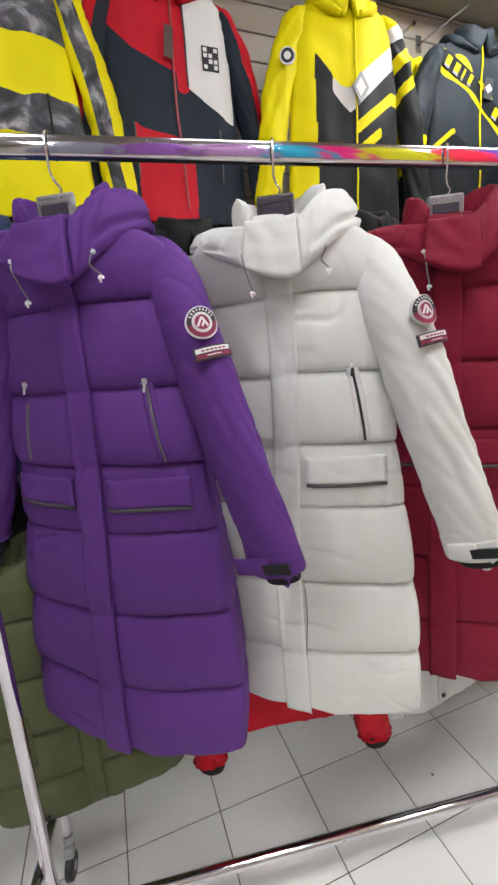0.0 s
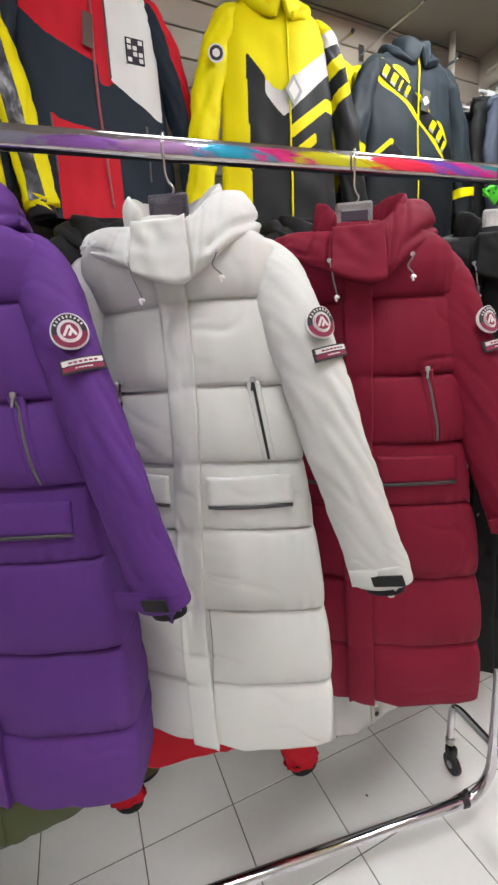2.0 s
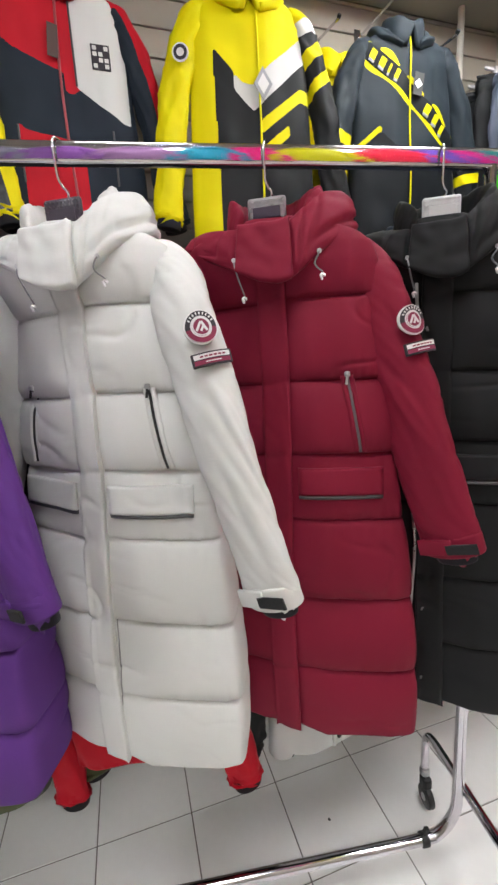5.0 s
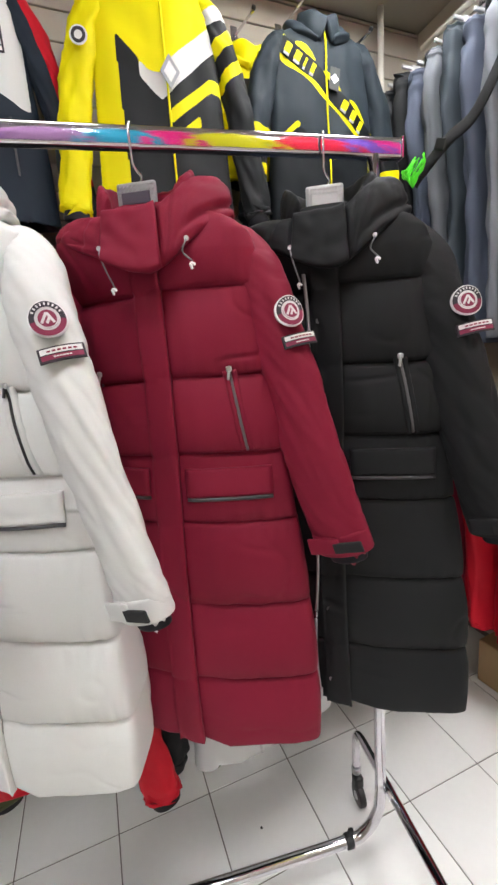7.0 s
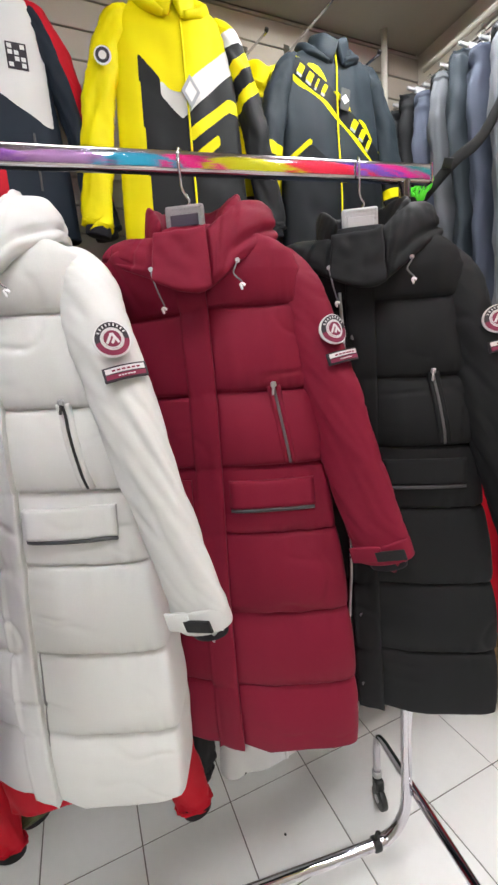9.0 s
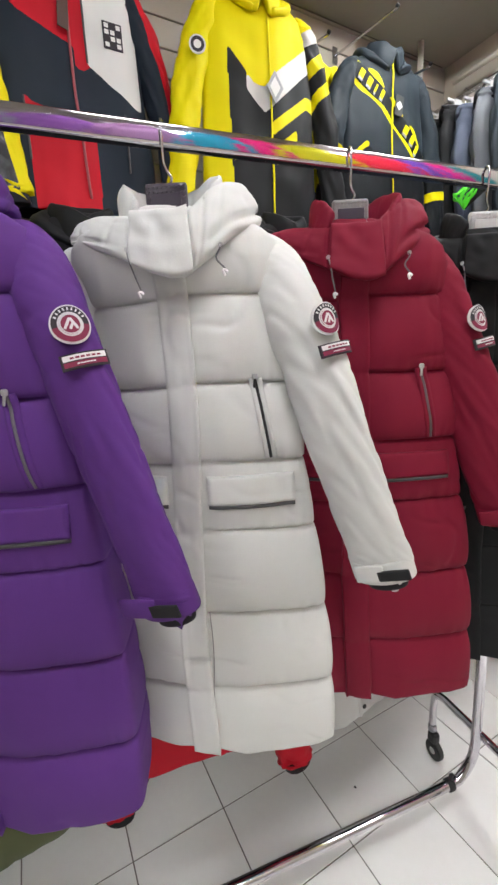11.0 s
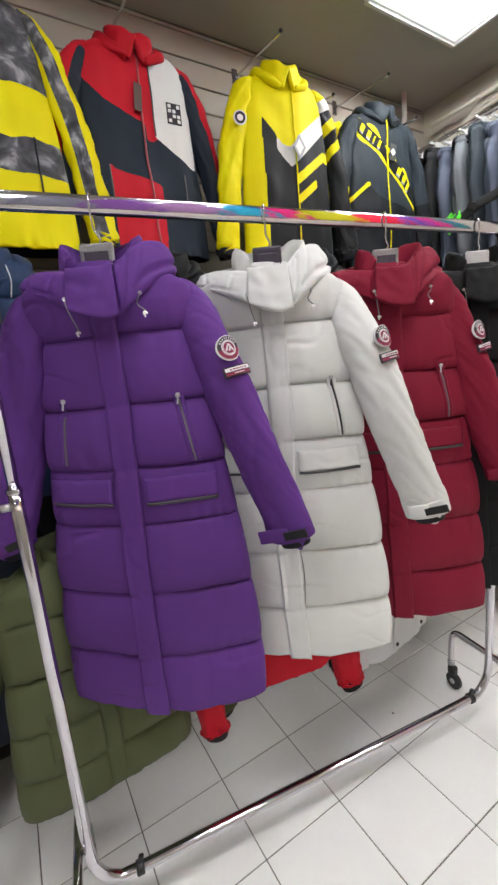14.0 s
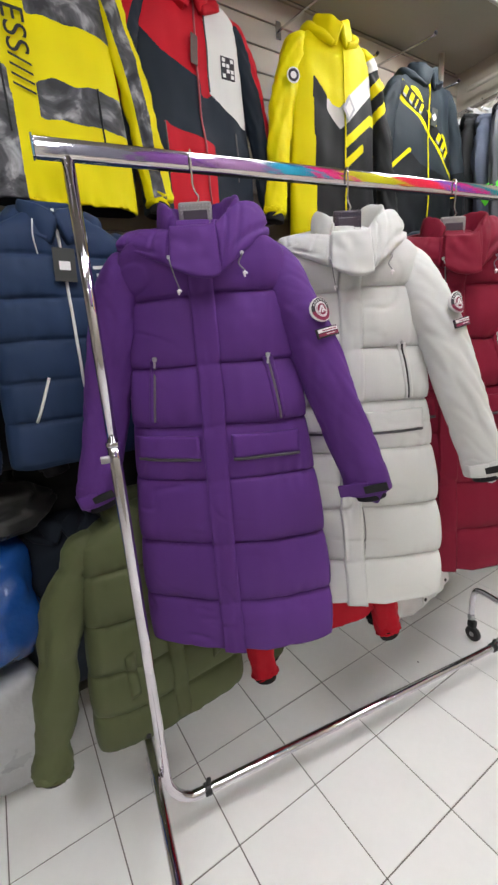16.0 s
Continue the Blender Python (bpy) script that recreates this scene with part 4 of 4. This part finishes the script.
v_, f_ = ring_mesh(0.012, 0.021, -0.0022, 28, 0.001)
mesh_part("rim", v_, f_, PATCH_D, bd, smooth=False)


# slate jacket with yellow bands
def slate_paint(x, z):
    d = z - seg(x, [(-0.25, -0.14), (-0.2, -0.19), (-0.06, -0.3), (0.0, -0.35), (0.2, -0.52), (0.25, -0.58)])
    if 0.075 < d < 0.09 + 0.012 * math.sin(x * 60) or -0.012 + 0.006 * math.sin(x * 50) < d < 0.006:
        return 1
    if 0 < d < 0.08:
        return 2
    low = z - seg(x, [(-0.25, -0.54), (-0.12, -0.44), (-0.06, -0.5), (0.05, -0.52), (0.25, -0.55)])
    if x < -0.11 and abs(low) < 0.011:
        return 1
    if low < 0:
        return 2
    return 0


def slate_sleeve(s, a, b):
    if s < 0 and 0.5 < a < 0.545 or 0.62 < a < 0.655:
        return 1
    return 2 if a > 0.55 else 0


e, sh = jacket(1.845, 0.585, TOPZ, "slate grey ski jacket with yellow bands on the slatwall", [panelled("slate and yellow shell", ((0.02, 0.028, 0.035), (0.68, 0.59, 0.0), (0.006, 0.008, 0.01))), LINING], slate_paint, 13, 0.2, 0.78, res=1.8, spread=0.06, sleeve_paint=slate_sleeve, turn=-4)
front_zip(e, sh, 0.0, -0.1, -0.82, YELLOW, 0.0035)
for k, x in enumerate((-0.142, -0.108, -0.082, -0.056, 0.072, 0.108, 0.142)):
    zc = seg(x, [(-0.2, -0.15), (-0.06, -0.26), (0.0, -0.31), (0.2, -0.48)])
    wide = (0.024, 0.024, 0.009, 0.016, 0.026, 0.022, 0.016)[k]
    mk = placed(part("print_mark", box(wide, 0.004, 0.034, Matrix(), 0.002), YELLOW, e), pose(x, sh.front(x, zc) - 0.004, zc, 0, 30, 0))
    part("shadow_bar", box(wide, 0.003, 0.009, pose(0.002, 0.0005, -0.021), 0.001), TAGGREY, mk)
dm = placed(part("hang_tag", box(0.04, 0.003, 0.075, Matrix(), 0.001), TAGDARK, e, "dark hang tag with a pale diamond"), pose(0.03, sh.front(0.03, -0.3) - 0.012, -0.29, 0, 8, 0))
part("tag_inner", box(0.024, 0.004, 0.024, pose(0, 0, 0, 0, 45, 0)), SHELLW, dm)


# yellow and grey marbled jacket
def camo_paint(x, z):
    n1 = 0.012 * noise.noise((x * 12, 1, 3))
    if abs(x + 0.08) < 0.034 and z < -0.12:
        return 0
    if z > -0.36 + n1 or (-0.605 + n1 < z < -0.505 + 2 * n1 and x > -0.05):
        return 1
    if x < -0.114 and z < -0.5:
        return 1
    return 0


def camo_sleeve(s, a, b):
    return 1 if 0.64 < b < 0.8 and a < 0.93 else 0


e, sh = jacket(0.1, 0.57, TOPZ - 0.01, "yellow ski jacket with grey marbled panels on the slatwall", [panelled("yellow and marbled shell", ((0.7, 0.61, 0.0), (0.1, 0.1, 0.1), (0.03, 0.03, 0.03)), True), LINING], camo_paint, 14, 0.2, 0.77, res=1.8, spread=0.06, sleeve_paint=camo_sleeve, turn=4)
txt = bpy.data.curves.new("print_text", "FONT")
txt.body, txt.size, txt.extrude = "RLESS////", 0.08, 0.0006
tmp = new("print_text", txt)
bpy.context.view_layer.update()
tme = bpy.data.meshes.new_from_object(tmp.evaluated_get(bpy.context.evaluated_depsgraph_get()))
bpy.data.objects.remove(tmp)
tme.materials.append(CHAR)
tob = new("print_text", tme)
tob.parent = e
tob["label"] = "dark lettering up the yellow front stripe"
placed(tob, pose(-0.105, sh.front(-0.08, -0.5) - 0.012, -0.27, 90, 90, 0))
for s in (-1, 1):
    front_zip(e, sh, s * 0.13, -0.5, -0.66, CHAR, 0.003, "pocket_zip", "pocket zip")
e, sh = jacket(1.62, 0.72, 2.70, "small yellow and black jacket hanging further back", [panelled("yellow and black shell", ((0.7, 0.61, 0.0), (0.03, 0.03, 0.03))), LINING], lambda x, z: 0 if z > -0.2 else (1 if z > -0.3 else 0), 15, 0.13, 0.5, arm_len=0.4, res=0.6)
for u, v, z in ((0.615, 0.56, 2.765), (1.2, 0.5, 2.765), (1.825, 0.5, 2.765), (0.1, 0.5, 2.75), (1.62, 0.66, 2.72), (2.02, 0.5, 2.62)):
    display_arm(u, z, v)

# middle row
NQ = [0.2, 0.31, 0.42, 0.53, 0.64]
e, sh = jacket(0.02, 0.40, 1.93, "blue quilted puffer jacket with white drawcords hanging under the yellow one", [BLUE, LINING], None, 21, 0.19, 0.72, NQ, 0.02, quilt=4.5, spread=0.06, arm_len=0.55)
front_zip(e, sh, 0.0, -0.08, -0.75, SHELLW, 0.004)
for s in (-1, 1):
    pz = [(s * (0.09 + 0.01 * k), sh.front(s * (0.09 + 0.01 * k), -0.52 - 0.024 * k) - 0.004, -0.52 - 0.024 * k, 0.004, 0.003) for k in range(6)]
    v_, f_ = tube(pz, 20, 8)
    mesh_part("pocket_zip", v_, f_, SHELLW, e, "white slanted pocket zip")
    pipe("drawcord", [(s * 0.06, sh.front(s * 0.06, -0.14) - 0.02, -0.12), (s * 0.066, sh.front(s * 0.06, -0.16) - 0.022, -0.16), (s * 0.06, sh.front(s * 0.06, -0.2) - 0.012, -0.2)], 0.0018, SHELLW, e, "thin white drawcord")
for k in range(2):
    placed(part("print_mark", box(0.05 - 0.015 * k, 0.002, 0.008), SHELLW, e), pose(0.1, sh.front(0.1, -0.23 - 0.02 * k) - 0.003, -0.23 - 0.02 * k, 0, -4, 0))
tg = placed(part("hang_tag", box(0.056, 0.002, 0.085, Matrix(), 0.0006), TAGDARK, e, "dark hang tag with a white sticker"), pose(0.0, sh.front(0.0, -0.22) - 0.024, -0.228, 0, 3, 0))
part("sticker", box(0.028, 0.003, 0.022, pose(0, 0, -0.002)), TAGWHITE, tg)
for u, nm, mt, z in ((0.57, "black jacket with a hood hanging behind the long coats", BLACK, 1.95), (1.22, "black jacket hanging behind the long coats", BLACK, 2.0), (1.75, "dark navy jacket hanging behind the long coats", NAVY, 1.98)):
    jacket(u, 0.42, z, nm, [mt, LINING], None, 22 + u, 0.19, 0.7, NQ, 0.012, res=0.6, spread=0.06)
for u, v, z, nm in ((-0.38, 0.5, 1.9, "blue-black jacket hanging beside the blue puffer jacket"), (0.0, 0.66, 1.55, "black jacket hanging behind the blue puffer jacket"), (0.35, 0.6, 1.5, "black jacket hanging behind the long coats"), (0.9, 0.6, 1.5, "black jacket hanging behind the long coats"), (1.5, 0.6, 1.5, "black jacket hanging behind the long coats"), (-0.1, 0.6, 1.0, "dark navy jacket hanging low behind the olive one")):
    jacket(u, v, z, nm, [NAVY if "navy" in nm else BLACK, LINING], None, 50 + 3 * u, 0.19, 0.7, NQ, 0.01, res=0.5, spread=0.05, group="dark jackets behind")
# bottom row
e, sh = jacket(0.112, 0.19, 1.12, "olive green quilted puffer jacket hanging low by the bags", [GREEN, LINING], None, 31, 0.215, 0.78, [0.24, 0.4, 0.56, 0.7], 0.028, quilt=4, spread=0.11, arm_len=0.6, tilt=0)
v_, f_ = strip(sh, -0.018, 0.028, -0.16, -0.815, 0.003, 0.008, 6, 60)
mesh_part("placket", v_, f_, GREEN, e, "front placket")
for x in (-0.15, 0.12):
    v_, f_ = strip(sh, x, x + 0.03, -0.5, -0.64, 0.003, 0.007, 5, 14, 0.4)
    mesh_part("pocket_welt", v_, f_, GREEN, e, "slanted pocket welt")
for x, z in ((-0.13, -0.56), (-0.12, -0.8), (0.02, -0.76)):
    placed(part("snap", rod(0.008, 0.006, pose(0, 0, 0, 90), 14, 0.002), BLACKPL, e, "black snap button", True), pose(x, sh.front(x, z) - 0.004, z))
jacket(0.565, 0.09, 1.13, "red nylon jacket hanging low behind the white coat", [LOWRED, LINING], None, 32, 0.175, 0.64, res=0.8, spread=0.02, arm_len=0.6, cuff=BLACK, turn=-20, tilt=-8)
e, sh = jacket(1.25, 0.08, 1.06, "pale grey jacket hanging low behind the burgundy coat", [LOWWHITE, LINING], None, 33, 0.21, 0.73, res=0.7, spread=0.05, arm_len=0.5, sleeve_mat=BLACK, turn=4)
front_zip(e, sh, -0.05, -0.1, -0.78, LOWWHITE, 0.006, "placket")
for x in (-0.03, 0.17):
    placed(part("snap", rod(0.008, 0.006, pose(0, 0, 0, 90), 14, 0.002), BLACKPL, e, "dark snap button", True), pose(x, sh.front(x, -0.755) - 0.003, -0.755))
jacket(1.72, 0.16, 1.0, "dark green jacket hanging low in the corner", [DKGREEN, LINING], None, 34, 0.2, 0.68, res=0.6, spread=0.05)


# ---------------------------------------------------------------- trousers on the side wall
def trousers(v, z, mat, label, seed, w=0.075, length=1.05, u=2.36):
    e = empty("trousers", room(u, v, z), label, "trousers", "trousers along the side wall")
    for k, (dv, du) in enumerate(((-w * 0.22, -0.02), (w * 0.22, 0.02))):
        pts = [(du, dv, 0.0, 0.15, w * 0.42), (du, dv, -0.05, 0.16, w * 0.5), (du, dv, -0.2, 0.17, w * 0.55), (du + 0.01, dv, -0.5, 0.14, w * 0.5), (du, dv, -0.8, 0.12, w * 0.5), (du, dv, -length, 0.11, w * 0.5)]
        vv, ff = tube(pts, 60, 32, (0, 1, 0), lambda s, a: noise.noise((s * 9 + seed + k, 1.4 * math.cos(a), 1.4 * math.sin(a))) * 0.018 + noise.noise((s * 5 + seed, 4.5 * math.cos(a), 4.5 * math.sin(a) + k)) * 0.014 + noise.noise((s * 24 + seed, 3 * math.cos(a), k)) * 0.007)
        mesh_part("leg", vv, ff, mat, e)
    vv, ff = tube([(0, 0, -0.035, 0.168, w * 0.8), (0, 0, 0.0, 0.165, w * 0.8), (0, 0, 0.012, 0.15, w * 0.6)], 6, 24)
    mesh_part("waistband", vv, ff, BLACK if seed % 3 == 0 else mat, e, "waistband")
    part("clip", box(0.05, 0.018, 0.05, pose(-0.06, 0, 0.03), 0.004), CLEARPL, e, "clear hanger clip")
    pipe("hook", [(-0.0, 0, 0.05), (0, 0, 0.08), (0.015, 0, 0.1), (0.0, 0, 0.118), (-0.012, 0, 0.105)], 0.002, STEEL, e, "", 20, 8, (0, 1, 0.1))
    part("bar", box(0.26, 0.01, 0.012, pose(0, 0, 0.045), 0.003), CLEARPL, e)
    return e


TR = [CHAR, BLACK, NAVY, SLATE, CHAR, cloth("blue-grey trousers", (0.07, 0.082, 0.115), 0.7), cloth("pale grey trousers", (0.17, 0.18, 0.2), 0.7), CHAR, SLATE, cloth("mid grey trousers", (0.12, 0.127, 0.14), 0.7), BLACK, CHAR]
for k, vv_ in enumerate(np.arange(0.66, -0.75, -0.085)):
    mt = TR[(k * 5) % len(TR)] if k > 8 else [CHAR, BLACK, TR[5], TR[9], SLATE, TR[5], TR[6], CHAR, TR[9]][k]
    trousers(float(vv_), 2.52 + 0.02 * math.sin(k * 2.1), mt, "dark ski trousers clipped to a hanger along the side wall", k)
tr_rail = empty("trouser_rail", room(2.36, 0, 2.63), "chrome rail carrying the trousers along the side wall", "rail")
part("rod", rod(0.012, 1.75, pose(0, -0.05, 0, 90), 16), CHROME, tr_rail, "", True)
for v in (0.7, -0.8):
    part("bracket", box(0.22, 0.02, 0.03, pose(0.12, v, 0.0), 0.004), CHROME, tr_rail)
post = part("upright", rod(0.014, CEIL, Matrix(), 16), PIPE, None, "", True)
post.matrix_world = room(2.3, 0.79, CEIL / 2)
tagged(post, "pale upright post in the room's corner", "post", kind="structure")
cond = pipe("conduit", [(2.5, 0.75, 2.8), (2.5, 0.3, 2.8), (2.5, -0.4, 2.8), (2.5, -1.5, 2.8)], 0.012, PIPE, None, "", 12)
cond.matrix_world = room(0, 0, 0)
tagged(cond, "pale conduit running below the ceiling", "pipe", kind="structure")
for k in range(3):
    cb = pipe("cable", [(2.56, 0.78 - k * 0.05, 2.2), (2.55, 0.75 - k * 0.06, 2.55 + 0.04 * k), (2.54, 0.6 - k * 0.05, 2.72 + 0.03 * k), (2.54, 0.35, 2.76 + 0.02 * k), (2.55, 0.0, 2.77)], 0.009, PIPE, None, "", 24)
    cb.matrix_world = room(0, 0, 0)
    tagged(cb, "bent pale cable on the side wall", "cable", kind="structure")

stp = empty("webbing_strap", room(2.15, 0.24, 2.15), "black webbing strap hanging across the grey trousers", "strap")
vv2, ff2 = tube([(0.0, 0.17, -0.075, 0.005, 0.02), (-0.01, 0.12, -0.05, 0.006, 0.024), (-0.015, 0.0, 0.0, 0.006, 0.024), (-0.01, -0.1, 0.03, 0.006, 0.022), (0.0, -0.2, 0.16, 0.006, 0.02)], 30, 10, (0, 0.3, 1))
mesh_part("band", vv2, ff2, VELCRO, stp)
part("buckle", box(0.012, 0.05, 0.035, pose(-0.018, 0.03, 0.0, 25, 0, 0), 0.004), BLACKPL, stp, "black plastic buckle")
nl = empty("neon_cord", room(2.1, 0.37, 2.075), "neon green cord hanging by the trousers", "cord")
for k in range(14):
    a = k * 2.4
    pipe("loop", [(0, 0, -0.03), (0.012 * math.cos(a), 0.02 * math.sin(a), 0.0), (0.016 * math.cos(a + 1), 0.05 * math.sin(a + 0.6), 0.02 + 0.002 * k), (0.004, 0.06 * math.sin(a) * 0.5 - 0.02, 0.05 + 0.02 * math.sin(k))], 0.0035, NEON, nl, "", 14, 6)

# lower garments and a carton by the side wall
for k, (v, mt) in enumerate(((0.32, BLACK), (0.2, WINE), (0.08, LOWRED), (-0.05, LOWRED), (-0.18, BLACK))):
    trousers(v, 1.2, mt, "red and dark garments hanging below the trousers", 40 + k, 0.1, 0.8, 2.25)
ct = part("carton", box(0.25, 0.34, 0.2, Matrix(), 0.006), CARTON)
ct.matrix_world = room(2.42, 0.0, 0.1, 4)
tagged(ct, "brown cardboard carton standing on the tiles", "carton")


# ---------------------------------------------------------------- bags
def bag(u, v, z, sx, sy, sz, mat, seed, label):
    bm = bmesh.new()
    bmesh.ops.create_icosphere(bm, subdivisions=5, radius=1)
    for q in bm.verts:
        p = q.co.copy()
        n1 = 0.16 * noise.noise(p * 1.7 + Vector((seed, 0, 0))) + 0.07 * noise.noise(p * 4 + Vector((0, seed, 0))) + 0.035 * abs(noise.noise(p * 9 + Vector((seed, 3, 0))))
        k = max(abs(p.x), abs(p.y), abs(p.z)) ** 0.5
        q.co = Vector((p.x * sx, p.y * sy, p.z * sz)) / k * (1 + n1)
        q.co.z = max(q.co.z, -sz)
    ob = part("plastic_bag", bm, mat, None, "", True)
    ob.matrix_world = room(u, v, z + sz)
    v2, f2 = tube([(0.05, -sy * 0.3, sz * 0.9, 0.05, 0.04), (0.055, -sy * 0.34, sz * 1.02, 0.02, 0.018), (0.06, -sy * 0.36, sz * 1.08, 0.016, 0.015), (0.075, -sy * 0.4, sz * 1.2, 0.045, 0.02)], 16, 14, (0, 1, 0), lambda s, a: 0.008 * noise.noise((s * 9, 2 * math.cos(a), seed)))
    mesh_part("knot", v2, f2, mat, ob, "knotted neck of the bag")
    return tagged(ob, label, "bag", "plastic bags in the corner")


bag(-0.48, 0.58, 0.0, 0.24, 0.2, 0.24, GREYBAG, 1.3, "grey plastic bag standing on the tiles")
bag(-0.46, 0.6, 0.47, 0.26, 0.2, 0.22, BLUEBAG, 4.7, "shiny blue plastic bag lying on a grey one")
bag(-0.4, 0.62, 0.9, 0.28, 0.18, 0.09, DARKBAG, 8.1, "dark plastic bag lying on a blue one")

# ---------------------------------------------------------------- colourful jackets on a high rail across the aisle
hr = empty("high_rail", room(1.2, -1.3, 2.72), "chrome rail under the ceiling carrying colourful jackets", "rail")
part("rod", rod(0.012, 3.2, pose(0, 0, 0, 0, 90), 16), CHROME, hr, "", True)
for x in (-1.5, 0, 1.35):
    part("hanger_rod", rod(0.006, CEIL - 2.72, pose(x, 0, (CEIL - 2.72) / 2), 10), CHROME, hr)
for k, (u, w, rgb, nm) in enumerate(((-0.3, 0.15, (0.2, 0.2, 0.24), "grey"), (0.1, 0.14, (0.22, 0.08, 0.3), "violet"), (0.5, 0.14, (0.3, 0.16, 0.3), "mauve"), (0.86, 0.1, (0.02, 0.3, 0.42), "turquoise"), (1.1, 0.05, (0.75, 0.02, 0.2), "pink"), (1.4, 0.14, (0.62, 0.6, 0.01), "lime yellow"),
                                      (1.82, 0.14, (0.7, 0.02, 0.05), "scarlet"), (2.12, 0.06, (0.15, 0.08, 0.4), "indigo"), (2.28, 0.05, (0.75, 0.02, 0.25), "pink"), (2.44, 0.06, (0.02, 0.3, 0.3), "teal"))):
    jacket(u, -1.3, 2.72, nm + " jacket hanging on the high rail across the aisle", [cloth(nm + " shell", rgb, 0.6), LINING], None, 60 + k, w, 0.6, res=0.35, spread=0.02, arm_len=0.45, turn=180, group="colourful jackets across the aisle")

# ---------------------------------------------------------------- slatwall boards and floor tiles
zb = 0.035
while zb < CEIL:
    h = min(0.0945, CEIL - zb - 0.004)
    b = part("board", box(WALL_U - U0, 0.018, h, Matrix(), 0.003), PANEL, wall_back)
    b.matrix_world = room((U0 + WALL_U) / 2, WALL_V + 0.009, zb + h / 2)
    zb += 0.1

TS = 0.3
ua, va = math.cos(radians(ROOM)), math.sin(radians(ROOM))
u_off = (0.766 * ua + 0.006 * va) % TS
v_off = (-0.766 * va + 0.006 * ua) % TS
bm = box(TS - 0.0038, TS - 0.0038, 0.008, pose(0, 0, -0.004), 0.0012, 1)
tile_mesh = bpy.data.meshes.new("tile")
bm.to_mesh(tile_mesh)
bm.free()
tile_mesh.materials.append(TILE)
for i in range(-12, 9):
    for j in range(-10, 3):
        u, v = u_off + (i + 0.5) * TS, v_off + (j + 0.5) * TS
        if U0 + 0.15 < u < WALL_U - 0.15 and V0 + 0.15 < v < WALL_V - 0.1:
            t = new("tile", tile_mesh)
            t.parent = floor
            t.matrix_world = room(u, v, 0.0005 * noise.noise((u * 3, v * 3, 0)))

cr = bmesh.new()
bmesh.ops.create_icosphere(cr, subdivisions=2, radius=0.004)
for q in cr.verts:
    q.co *= 1 + 0.5 * noise.noise(q.co * 300)
    q.co.z *= 0.5
crumb = part("crumb", cr, BLACKPL)
crumb.matrix_world = pose(1.164, 0.197, 0.002)
tagged(crumb, "dark crumb of dirt lying on a floor tile", "crumb")
